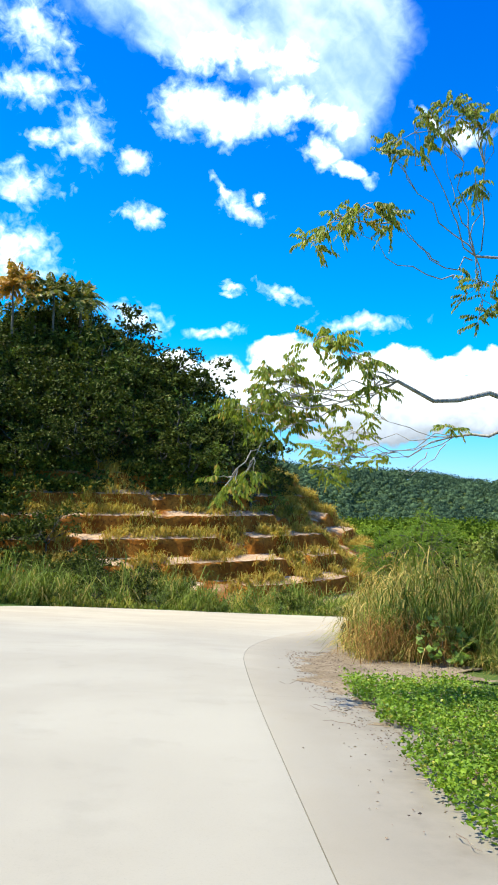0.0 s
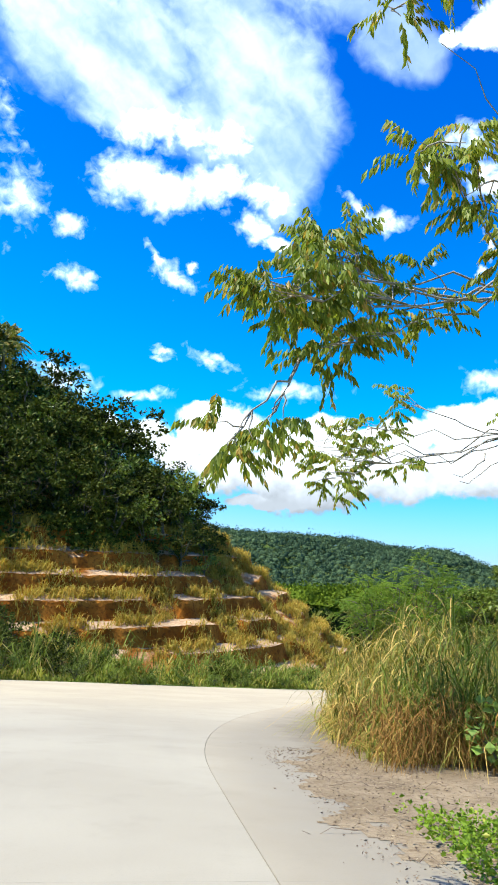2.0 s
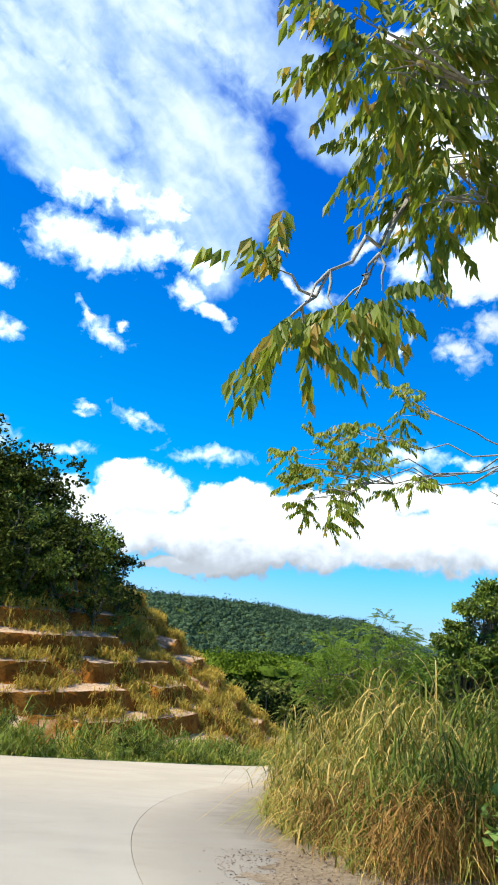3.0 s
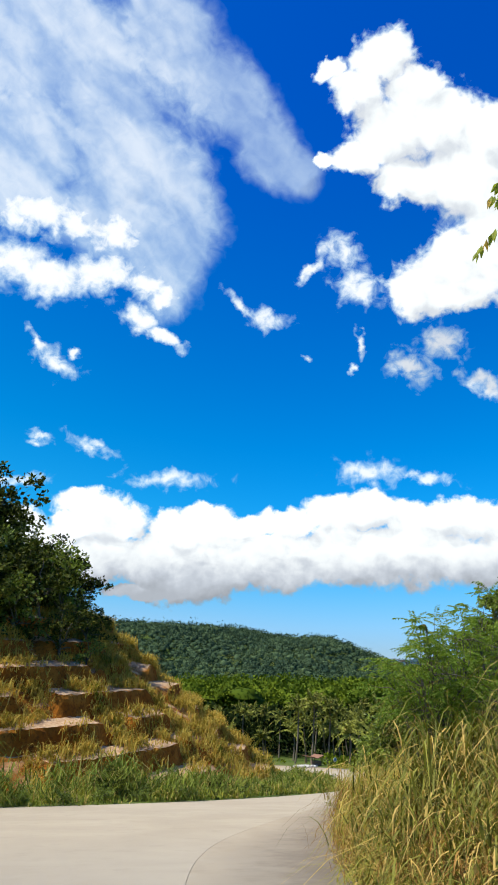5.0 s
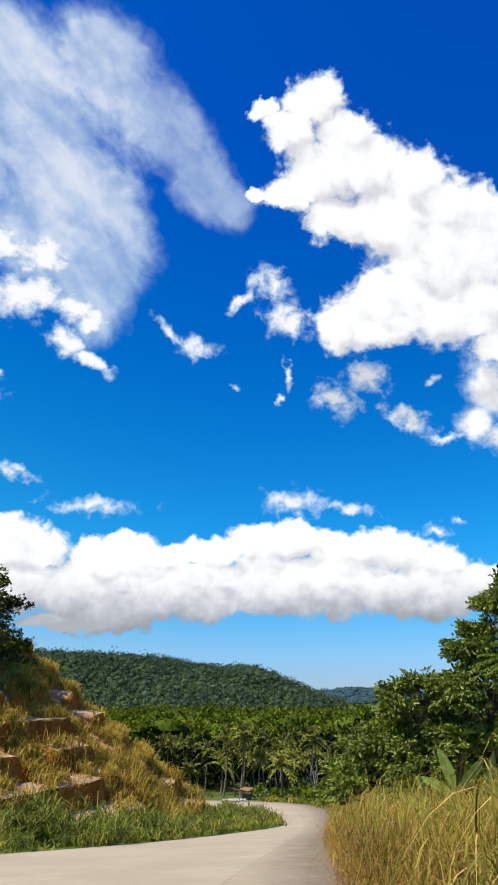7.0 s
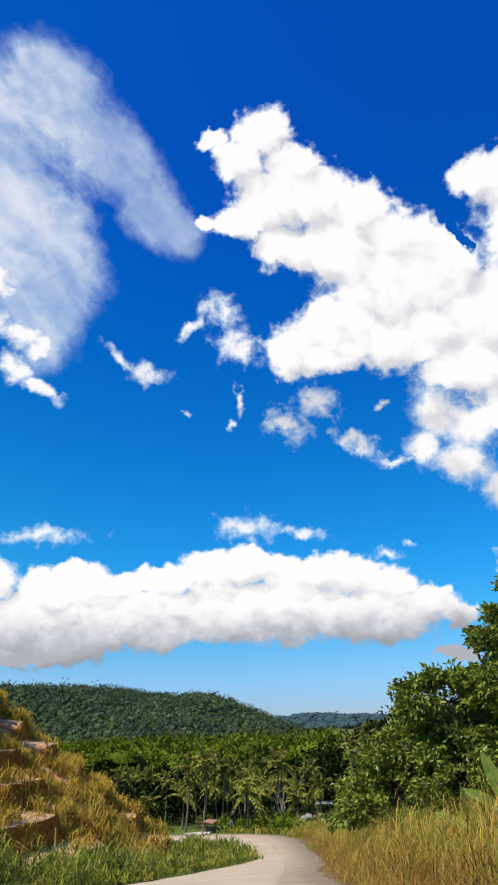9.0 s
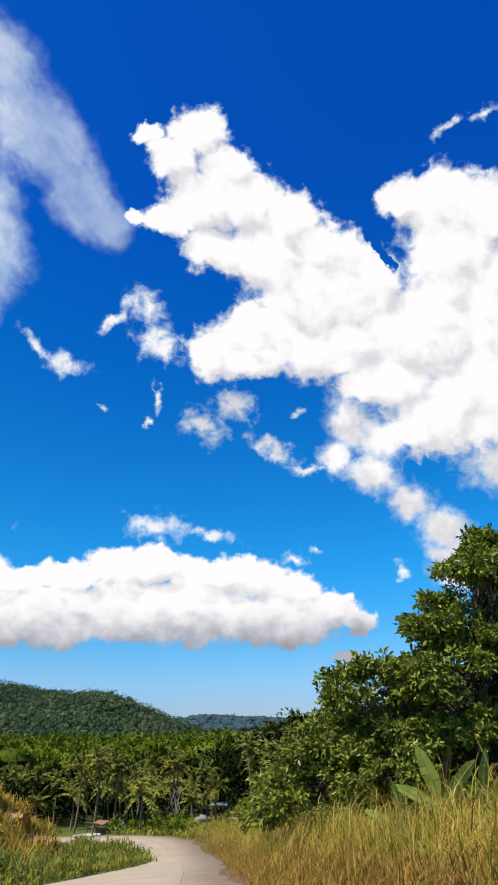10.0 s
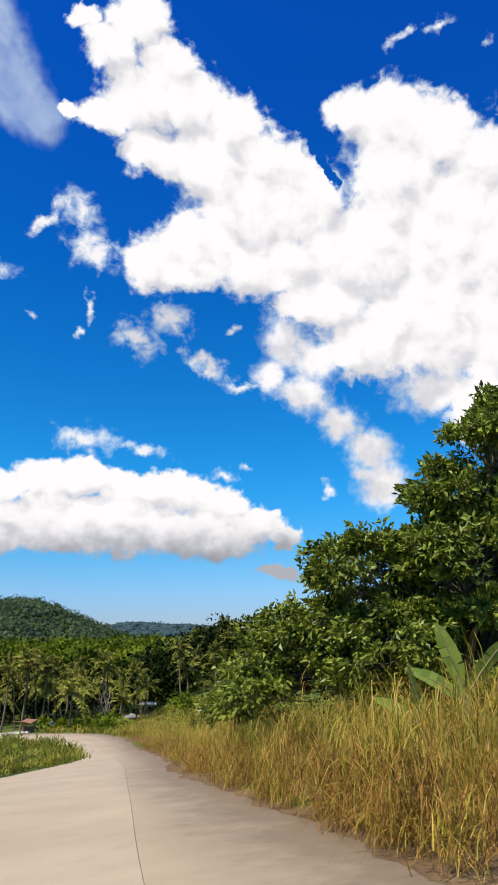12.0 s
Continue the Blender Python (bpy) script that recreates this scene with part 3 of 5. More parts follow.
def land(x, y):
    """Height of the ground sheet."""
    x, y = np.asarray(x, float), np.asarray(y, float)
    z = fall(x, y)
    # long wooded ridge across the valley
    a, d = bearings(x, y, -1.0, 15.0)
    crest = np.interp(a, [-60, -12, 5.5, 11.7, 16, 19.7, 21.8, 24.0, 26.2, 28.5, 32], [34, 26, 17, 14, 13, 9, 8, 2, -6, -15, -23])
    ridge = step((d - 300) / 190) * (1 - step((d - 560) / 500)) * step((a + 75) / 20)
    z = np.where(y > 0, z + (np.maximum(crest + 4 * ripple(x, y, 45), z) - z) * ridge, z)
    # far blue hill
    crest = np.interp(a, [20, 24, 27.3, 30, 33.2, 38, 50, 70], [-23, -16, -11, -3, -10, -14, -16, -18])
    z = z + np.maximum(crest - z, 0) * step((d - 1300) / 250) * (1 - step((d - 1700) / 600)) * (np.abs(a - 40) < 60)
    # wooded hillside to the right of the valley
    a, d = bearings(x, y, 1.0, 30.0)
    crest = np.interp(a, [31, 33, 36, 39, 43, 52, 65, 90, 120], [-23, -17, -13, -9, -7, -2, 5, 10, 12])
    z = z + np.maximum(crest + 1.5 * ripple(x, y, 22) - z, 0) * step((d - 75) / 130) * (1 - step((d - 330) / 200))
    # bank falling away behind the roadside grass on the right
    return z + 0.12 * ripple(x, y, 6.0)


LEFT = np.array([(-9, -40), (-9, -20), (-10, 0), (-13, 25), (-17, 42), (-14.5, 52), (-6, 55.8), (2, 58), (8, 61.5), (14, 66.5), (21, 74.5), (26, 80.5), (29.5, 86), (33.5, 96), (37.5, 109), (39, 122), (36, 134), (28, 144), (12, 154), (-8, 162)], float)
RIGHT = np.array([(3.2, -40), (3.2, -20), (3.1, 0), (2.9, 6), (2.8, 12), (2.9, 20), (4.4, 27), (6.4, 32), (8.5, 36.5), (10, 39.6), (12.2, 44), (14.2, 48), (18, 56), (25, 67), (35, 86), (43, 102), (49, 116), (51, 130), (46, 144), (35, 155), (18, 165), (0, 172)], float)
SEAM = np.array([(0.9, -40), (0.85, -20), (0.8, 0), (0.55, 5), (0.1, 12), (-0.1, 19), (1.1, 26.5), (3.3, 33.5), (6.75, 40), (11.3, 48), (15.2, 55), (22, 67), (31.5, 86), (39, 102), (44.5, 117), (46, 129), (41.5, 141), (32, 150.5), (15, 160), (-4, 168)], float)


def along(line, step_m):
    """Even points on a smoothed polyline."""
    p = line
    for _ in range(3):
        q = np.empty((2 * len(p), 2))
        q[0::2], q[1::2] = p * 0.75 + np.roll(p, -1, 0) * 0.25, p * 0.25 + np.roll(p, -1, 0) * 0.75
        p = np.vstack([p[:1], q[:-2], p[-1:]])
    s = np.concatenate([[0], np.cumsum(np.linalg.norm(np.diff(p, axis=0), axis=1))])
    t = np.arange(0, s[-1], step_m)
    return np.stack([np.interp(t, s, p[:, 0]), np.interp(t, s, p[:, 1])], 1)


def reach(p, n, line, far=60.0):
    """How far one can go from p along n before meeting the line."""
    a, b = line[:-1], line[1:]
    e = b - a
    den = n[0] * e[:, 1] - n[1] * e[:, 0]
    den = np.where(np.abs(den) < 1e-9, 1e-9, den)
    w = a - p
    t = (w[:, 0] * e[:, 1] - w[:, 1] * e[:, 0]) / den
    k = (w[:, 0] * n[1] - w[:, 1] * n[0]) / den
    ok = (t > 0) & (k >= 0) & (k <= 1)
    return t[ok].min() if ok.any() else far


def inside(x, y, poly):
    """Which points lie inside the polygon."""
    x, y = np.asarray(x, float), np.asarray(y, float)
    odd = np.zeros(x.shape, bool)
    j = len(poly) - 1
    for i in range(len(poly)):
        (xi, yi), (xj, yj) = poly[i], poly[j]
        cross = ((yi > y) != (yj > y)) & (x < (xj - xi) * (y - yi) / (yj - yi + 1e-12) + xi)
        odd ^= cross
        j = i
    return odd


LEFT_FINE, RIGHT_FINE, SEAM_FINE = along(LEFT, 0.5), along(RIGHT, 0.5), along(SEAM, 0.75)
PAVED = np.vstack([LEFT_FINE[::3], RIGHT_FINE[::-3]])


def gap_to(line, x, y):
    """Distance to the nearest point of a fine polyline."""
    p = np.stack([np.ravel(x), np.ravel(y)], 1)
    out = np.full(len(p), 1e9)
    for i in range(0, len(p), 4000):
        q = p[i:i + 4000]
        out[i:i + 4000] = np.sqrt(((q[:, None, :] - line[None, ::2, :]) ** 2).sum(2).min(1))
    return out.reshape(np.shape(x))


def grow_steps(a, b, first, rate, top):
    out, d = [a], first
    while out[-1] < b:
        out.append(out[-1] + d)
        d = min(d * rate, top)
    return out


xs = sorted({*[-v for v in grow_steps(30, 3800, 1.2, 1.09, 220)], *np.arange(-30, 60, 1.0), *grow_steps(60, 3800, 1.2, 1.07, 220)})
ys = sorted({*[-v for v in grow_steps(20, 1500, 2.0, 1.2, 220)], *np.arange(-20, 130, 1.0), *grow_steps(130, 4200, 1.2, 1.05, 200)})
gx, gy = np.meshgrid(xs, ys)
gz = land(gx, gy)
near = (np.abs(gx) < 120) & (gy < 220)
paved = np.zeros(gx.shape, bool)
paved[near] = inside(gx[near], gy[near], PAVED)
gz = np.where(paved, fall(gx, gy) - 0.25, gz)
idx = np.arange(gx.size).reshape(gx.shape)
quads = np.stack([idx[:-1, :-1], idx[:-1, 1:], idx[1:, 1:], idx[1:, :-1]], -1).reshape(-1, 4)
ground = new("ground", mesh("ground", np.stack([gx, gy, gz], -1).reshape(-1, 3), quads, TERRAIN, True))
tagged(ground, "grassy sloping ground that runs down into a wooded valley", "ground", kind="structure")

# ---- the terraced hill ----
NOSE, BACK = np.array((-36.6, 126.8)), np.array((-120.0, 165.0))
FOOT, RISE, TREAD, BENCHES = 68.0, 2.5, 3.05, 8
HILL_BASE = -15.3


def turn_of(x, y):
    """Bearing round the heart of the hill, in degrees from the x axis."""
    return np.degrees(np.arctan2(np.asarray(y, float) - NOSE[1], np.asarray(x, float) - NOSE[0]))


def drawn_in(phi):
    """The foot of the hill draws back where the road bends behind it."""
    return 30.0 * step((phi + 8.0) / 45.0)


def hill_in(x, y):
    """Distance inside the foot of the hill, and the way along its ridge."""
    p = np.stack([np.asarray(x, float), np.asarray(y, float)], -1)
    e = BACK - NOSE
    t = np.clip(((p - NOSE) @ e) / (e @ e), 0, 1)
    r = np.linalg.norm(p - (NOSE + t[..., None] * e), axis=-1)
    return FOOT - r - drawn_in(turn_of(x, y)), t


def hill_z(q, t, wob=0.0):
    """Benched lower slope, plain wooded slope above."""
    q = np.asarray(q, float)
    k = np.floor(q / TREAD)
    fr = q / TREAD - k
    benched = np.where(fr < 0.22, k * RISE + RISE * 0.8 * step(fr / 0.22), k * RISE + RISE * (0.8 + 0.2 * (fr - 0.22) / 0.78))
    top = BENCHES * TREAD
    benched = benched + (q * RISE / TREAD - benched) * wob
    z = np.where(q < top, benched, BENCHES * RISE + (q - top) * 0.6)
    return HILL_BASE + z + 18 * t * step((q - 20) / 14)


def hill_surface(x, y):
    q, t = hill_in(x, y)
    phi = turn_of(x, y)
    way_round = np.radians(phi) * FOOT
    k = np.floor(q / TREAD)
    q = q + 0.7 * ripple(x, y, 9.0) + 0.45 * ripple(x, y, 2.6, 3.0) + 0.22 * ripple(x, y, 0.9, 1.0)
    # benches come in lengths, with slumped gaps between, and fade out on the spur
    run = np.sin(way_round / 3.6 + 2.1 * k) + 0.7 * np.sin(way_round / 2.1 - 1.3 * k + 1.0) + 0.35 * ripple(x, y, 1.1, 2.0)
    worn = 0.92 * step((-0.7 - run) / 0.6)
    spur = step((phi + 34.5 - 0.5 * k) / 2.5) * (1 - step((phi + 24.0) / 3.0))
    return hill_z(q, t, np.maximum(worn, spur))


qs = np.concatenate([np.arange(-4, BENCHES * TREAD + 0.5, 0.2), np.arange(BENCHES * TREAD + 1, FOOT + 0.1, 1.2)])
side = np.linspace(0, 1, 150)[1:]
e = BACK - NOSE
out_n = np.array((e[1], -e[0])) / np.linalg.norm(e)
if out_n[1] > 0:
    out_n = -out_n
th0 = math.atan2(out_n[1], out_n[0])
cols = [(NOSE, np.array((math.cos(th0 + a), math.sin(th0 + a)))) for a in np.radians(np.arange(200, -0.1, -0.4))]
cols += [(NOSE + e * s, out_n) for s in side]
hv = np.zeros((len(cols), len(qs), 3))
for i, (o, n_) in enumerate(cols):
    back_ = float(drawn_in(math.degrees(math.atan2(n_[1], n_[0])))) if o is NOSE else 0.0
    hv[i, :, :2] = o + n_ * np.maximum(FOOT - back_ - qs, 0.0)[:, None]
hv[:, :, 2] = hill_surface(hv[:, :, 0], hv[:, :, 1])
hi = np.arange(hv.shape[0] * hv.shape[1]).reshape(hv.shape[:2])
hq = np.stack([hi[:-1, :-1], hi[:-1, 1:], hi[1:, 1:], hi[1:, :-1]], -1).reshape(-1, 4)
hill = new("terraced_hillside", mesh("terraced_hillside", hv.reshape(-1, 3), hq, EARTH, False))
tagged(hill, "reddish-brown hillside cut into pale earth terraces beside the road", "hillside", kind="structure")

# ================= vegetation builders =================
def tree_mesh(lobes, root, trunk_r, twigs, per_twig, size, mat, bark, rng, width=0.45, droop=0.3, spread=0.28, fork=0.45, hull=0.5, bough=0.35, every=2, sides=4, clump=0.0):
    """Meshes of a tree: trunk and limbs that lead to leafy lobes (centre, radii), and the crown of single leaves."""
    root = np.asarray(root, float)
    tops = np.array([l[0] for l in lobes], float)
    mean = tops.mean(0)
    crotch = root + (mean - root) * np.array([0.55, 0.55, fork])
    wood = [tube(bow(root, crotch, 0, 0.02, 6, rng), np.linspace(trunk_r, trunk_r * 0.7, 6), 8)]
    at, way = [], []
    for c, r in lobes:
        c, r = np.asarray(c, float), np.asarray(r, float)
        limb = bow(crotch, c, -0.06, 0.03, 7, rng)
        wood.append(tube(limb, np.linspace(trunk_r * 0.5, trunk_r * 0.14, 7), 6))
        n = max(3, int(twigs * (r[0] * r[1] * r[2]) ** (1 / 1.7)))
        tips, out = shell(n, c, r, rng, hull)
        if clump > 0:
            # the leaves gather in clumps with gaps between them
            knots, _ = shell(max(4, n // 22), c, r * 0.92, rng, 0.6, -0.75)
            pick = rng.integers(0, len(knots), len(tips))
            off = rng.normal(0, clump, (len(tips), 3)) * np.array([1, 1, 0.55])
            tips = knots[pick] + off
            out = (knots[pick] - c) / r * 0.5 + off / clump * 0.4 + np.array([0, 0, 0.25])
        for k, (p, d) in enumerate(zip(tips, out)):
            s = limb[rng.integers(3, 7)]
            if k % every == 0:
                wood.append(tube(bow(s, p, 0.04, 0.03, 3, rng), np.linspace(trunk_r * bough * 0.3, 0.006, 3), sides))
        m = len(tips)
        base = np.repeat(tips, per_twig, 0) + rng.normal(0, spread, (m * per_twig, 3)) * np.array([1, 1, 0.7])
        w = np.repeat(out, per_twig, 0) * 0.7 + rng.normal(0, 0.6, (m * per_twig, 3))
        w[:, 2] -= droop
        at.append(base), way.append(w)
    at, way = np.vstack(at), np.vstack(way)
    lv, lf = leaves(at, way, rng.uniform(0.7, 1.25, len(at)) * size, width, 0.12, rng)
    wv, wf = join(*wood)
    return mesh("trunk", wv, wf, bark, True), mesh("crown", lv, lf, mat)


def put_tree(name, meshes, at, turn=0.0, size=1.0, label="", category="tree", group=""):
    t = thing(name, at, turn, size)
    part("trunk", meshes[0], t), part("crown", meshes[1], t)
    return tagged(t, label, category, group)


def palm_meshes(height, fronds, length, mat, rng, lean=0.6):
    """A coconut palm: ringed tapering trunk, arching pinnate fronds."""
    top = np.array([lean, rng.uniform(-0.4, 0.4), height])
    stem = bow((0, 0, 0), top, 0, 0.004, 10, rng)
    stem[:, 0] += lean * 0.4 * np.sin(np.linspace(0, np.pi, 10))
    tv, tf = tube(stem, np.linspace(0.19, 0.11, 10), 7)
    vs = []
    for i in range(fronds):
        th = 2.4 * i + rng.uniform(-0.25, 0.25)
        rise = rng.uniform(-0.35, 1.45)
        n = 11
        t = np.linspace(0, 1, n)
        L = length * rng.uniform(0.8, 1.1)
        out = L * (t * math.cos(rise * 0.9) * 0.95)
        hgt = L * (math.sin(rise) * t - (0.3 + 0.35 * math.cos(rise)) * t ** 2.3)
        mid = top + np.stack([out * math.cos(th), out * math.sin(th), hgt], 1)
        vs.append(tube(mid[::2], np.linspace(0.035, 0.01, 6), 3))
        fw = np.array([math.cos(th), math.sin(th), 0])
        sw = np.array([-math.sin(th), math.cos(th), 0])
        k = 20
        s = np.linspace(0.12, 1.0, k)
        p = np.stack([np.interp(s, t, mid[:, j]) for j in range(3)], 1)
        ll = L * 0.17 * np.sin(np.clip(s * 0.85 + 0.2, 0, 1) * np.pi) ** 0.6
        for sgn in (-1, 1):
            w = fw * 0.45 + sw * sgn + np.array([0, 0, -0.65]) + rng.normal(0, 0.12, (k, 3))
            vs.append(leaves(p, w, ll, 0.5, 0.02, rng))
    v, f = join(*vs)
    return mesh("trunk", tv, tf, PALMBARK, True), mesh("fronds", v, f, mat)


def put_palm(meshes, at, turn, size, label, group):
    t = thing("coconut_palm", at, turn, size)
    part("trunk", meshes[0], t), part("fronds", meshes[1], t)
    return tagged(t, label, "palm", group)


def canopy(points, radius, count, size, rng, squash=0.75):
    """Leafy crowns over points, as one sheet of leaf clumps."""
    n = len(points)
    d = rng.normal(0, 1, (n, count, 3))
    d /= np.linalg.norm(d, axis=2)[:, :, None]
    d[:, :, 2] = np.where(d[:, :, 2] < -0.35, -d[:, :, 2], d[:, :, 2])
    r = np.broadcast_to(radius, (n,))[:, None, None]
    # each crown is made of a few bulges
    bul = rng.normal(0, 0.42, (n, 5, 3)) * np.array([1, 1, 0.6])
    pick = rng.integers(0, 5, (n, count))
    off = np.take_along_axis(bul, pick[:, :, None].repeat(3, 2), 1)
    p = points[:, None, :] + (off + d * 0.62 * rng.uniform(0.75, 1.05, (n, count, 1))) * r * np.array([1, 1, squash])
    w = d + rng.normal(0, 0.5, d.shape)
    return leaves(p.reshape(-1, 3), w.reshape(-1, 3), rng.uniform(0.7, 1.3, n * count) * np.repeat(np.broadcast_to(size, (n,)), count), 0.8, 0.2, rng)


def scatter(n, x0, x1, y0, y1, rng=R):
    return np.stack([rng.uniform(x0, x1, n), rng.uniform(y0, y1, n)], 1)


def sector(n, ox, oy, a0, a1, d0, d1, rng=R):
    """Random points of a sector of bearings and distances."""
    a = np.radians(rng.uniform(a0, a1, n))
    d = np.sqrt(rng.uniform(d0 * d0, d1 * d1, n))
    return np.stack([ox + d * np.sin(a), oy + d * np.cos(a)], 1)


def surface_z(x, y):
    q, _ = hill_in(x, y)
    return np.where(q > -3, np.maximum(land(x, y), hill_surface(x, y)), land(x, y))


def domes(points, radius, rng, squash=0.75, rings=4, segs=7):
    """Uneven leafy masses, one over each point."""
    n = len(points)
    ph = np.linspace(0.0, 1.9, rings)
    th = np.linspace(0, 2 * np.pi, segs, endpoint=False)
    lump_ = 1 + 0.22 * np.sin(th[None, None, :] * 3 + rng.uniform(0, 6.28, (n, 1, 1)) + ph[None, :, None] * 2.2) * np.sin(ph)[None, :, None] + rng.normal(0, 0.09, (n, rings, segs)) * (ph > 0)[None, :, None]
    r = np.broadcast_to(radius, (n,))[:, None, None] * lump_
    v = np.stack([points[:, 0, None, None] + r * (np.sin(ph)[:, None] * np.cos(th)[None, :])[None], points[:, 1, None, None] + r * (np.sin(ph)[:, None] * np.sin(th)[None, :])[None], points[:, 2, None, None] + r * squash * np.cos(ph)[None, :, None]], -1)
    k = np.arange(rings * segs).reshape(rings, segs)
    f = np.stack([k[:-1], k[1:], np.roll(k[1:], -1, 1), np.roll(k[:-1], -1, 1)], -1).reshape(-1, 4)
    f = (f[None] + (np.arange(n) * rings * segs)[:, None, None]).reshape(-1, 4)
    return v.reshape(-1, 3), f


# ================= far woods =================
def far_wood(name, pts, radius, count, size, mat, label, rng, lift=0.55, squash=0.75, heart=0.0):
    r = rng.uniform(0.5, 1.4, len(pts)) * radius
    p = np.stack([pts[:, 0], pts[:, 1], land(pts[:, 0], pts[:, 1]) + r * lift], 1)
    v, f = canopy(p, r, count, r * size, rng, squash)
    if heart > 0:
        v, f = join(domes(p, r * heart, rng, squash), (v, f))
    return tagged(new(name, mesh(name, v, f, mat, True)), label, "woodland", kind="stuff")


rg = np.random.default_rng(11)
far_wood("ridge_woodland", sector(5200, -1, 15, -2, 29, 310, 560, rg), 3.7, 40, 0.19, FARLEAF, "dense green forest covering the long far ridge, haze painted into its leaves", rg, 0.8, 0.85, 0.42)
far_wood("distant_woodland", sector(900, -1, 15, 22, 40, 1250, 1650, rg), 9.0, 8, 0.3, HAZETINTLEAF, "forest on the distant hill with haze painted into its blue-grey leaves", rg, 0.4, 0.5, 0.9)
far_wood("valley_woodland", sector(360, -1, 15, 2, 30, 222, 320, rg), 8.0, 170, 0.11, CANOPY, "bright green spreading tree canopies beyond the palms", rg, 1.15, 0.42, 0.5)
slope_pts = sector(520, 1, 30, 30, 75, 110, 300, rg)
slope_pts = slope_pts[(bearings(slope_pts[:, 0], slope_pts[:, 1], -1, 15)[0] > 33.5)]
far_wood("hillside_woodland", slope_pts[::2], 4.2, 140, 0.18, WOODLEAF, "mixed green woodland on the hillside across the road", rg, 0.8)
far_wood("hillside_canopy", slope_pts[1::2], 4.2, 140, 0.18, SLOPELEAF, "lighter feathery tree crowns among the hillside woodland", rg, 0.8)

# ================= palms of the grove =================
rg = np.random.default_rng(5)
PALMS = [palm_meshes(h, 16, 4.2, PALMLEAF, rg, l) for h, l in ((7.0, 0.6), (9.5, -0.7), (5.0, 0.3))]
spots = sector(1300, -1, 15, 6, 36, 146, 214, rg)
spots = spots[gap_to(RIGHT_FINE, spots[:, 0], spots[:, 1]) > 4]
spots = spots[~inside(spots[:, 0], spots[:, 1], PAVED)]
spots = spots[hill_in(spots[:, 0], spots[:, 1])[0] < -6]
bear, dist = bearings(spots[:, 0], spots[:, 1], -0.5, 25)
spots = spots[(bear < 27) | (dist > 150)]
kept = []
for s in spots:
    if all((s[0] - k[0]) ** 2 + (s[1] - k[1]) ** 2 > 18 for k in kept):
        kept.append(s)
for i, s in enumerate(kept[:105]):
    put_palm(PALMS[i % 3], (s[0], s[1], float(land(*s)) - 0.1), rg.uniform(0, 360), rg.uniform(0.8, 1.15), "tall coconut palm with a slender grey trunk in the valley grove", "palm grove")
for x, y, h in ((55.5, 151, 6.3), (52.7, 138, 5.7), (63.4, 140, 4.0), (50.4, 151, 10.7), (53.4, 150, 9.7), (56.3, 150, 9.2), (63.0, 148, 10.0), (66.0, 150, 8.9), (71.2, 149, 8.4), (72.5, 148, 5.4), (47.5, 152, 10.0), (59.2, 149, 7.4)):
    k = 2 if h < 6 else (0 if h < 8 else 1)
    put_palm(PALMS[k], (x, y, float(land(x, y)) - 0.1), rg.uniform(0, 360), h / (7.0, 9.5, 5.0)[k], "coconut palm standing at the edge of the valley grove", "palms at the grove's edge")
far_wood("grove_undergrowth", sector(330, -1, 15, 8, 37, 168, 214, rg), 5.0, 150, 0.15, SHADELEAF, "tangled undergrowth between the palm trunks, shade painted into its near-black leaves", rg, 0.75, 0.9)
front = sector(150, -1, 15, 9, 37, 112, 150, rg)
front = front[~inside(front[:, 0], front[:, 1], PAVED) & (gap_to(RIGHT_FINE, front[:, 0], front[:, 1]) > 2.5) & (gap_to(LEFT_FINE, front[:, 0], front[:, 1]) > 2.5) & (hill_in(front[:, 0], front[:, 1])[0] < -5)]
fb, fd = bearings(front[:, 0], front[:, 1], -0.4, 25.5)
front = front[~((fb > 28.5) & (fb < 33.0))]
far_wood("valley_scrub", front, 1.4, 110, 0.3, CANOPY, "low bright green scrub beside the lower road", rg, 0.35)

mead = sector(1500, -0.4, 25.5, 24.0, 35.0, 100, 150, rg)
mead = mead[~inside(mead[:, 0], mead[:, 1], PAVED)]
mb = np.repeat(mead, 6, 0) + rg.normal(0, 0.4, (len(mead) * 6, 2))
v, f = blades(np.column_stack([mb, land(mb[:, 0], mb[:, 1]) - 0.05]), rg.uniform(0.4, 1.1, len(mb)), 0.7, 0.14, 2, rg)
tagged(new("valley_grass", mesh("valley_grass", v, f, GREENGRASS)), "yellow-green grass of a clearing beside the lower road", "grass", kind="stuff")

# ================= trees of the terraced hill =================
rg = np.random.default_rng(21)


def broad_tree(h, w, rng, mat, size=0.55, twigs=6.0):
    lobes = []
    for i in range(6):
        a = i * 1.05 + rng.uniform(-0.3, 0.3)
        rr = w * rng.uniform(0.25, 0.6)
        lobes.append(((rr * math.cos(a), rr * math.sin(a), h * (0.28 + 0.09 * i + rng.uniform(-0.06, 0.06))), (w * 0.42, w * 0.42, h * 0.2)))
    lobes.append(((0, 0, h * 0.86), (w * 0.4, w * 0.4, h * 0.16)))
    return tree_mesh(lobes, (0, 0, -0.4), 0.035 * h, twigs, 7, size, mat, BARK, rng, 0.62, 0.25, 0.3, every=20, sides=3, clump=0.55)


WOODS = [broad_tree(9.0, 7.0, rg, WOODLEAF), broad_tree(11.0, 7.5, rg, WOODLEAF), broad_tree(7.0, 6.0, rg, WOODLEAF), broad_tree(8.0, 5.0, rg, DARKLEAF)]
n = 0
placed = []


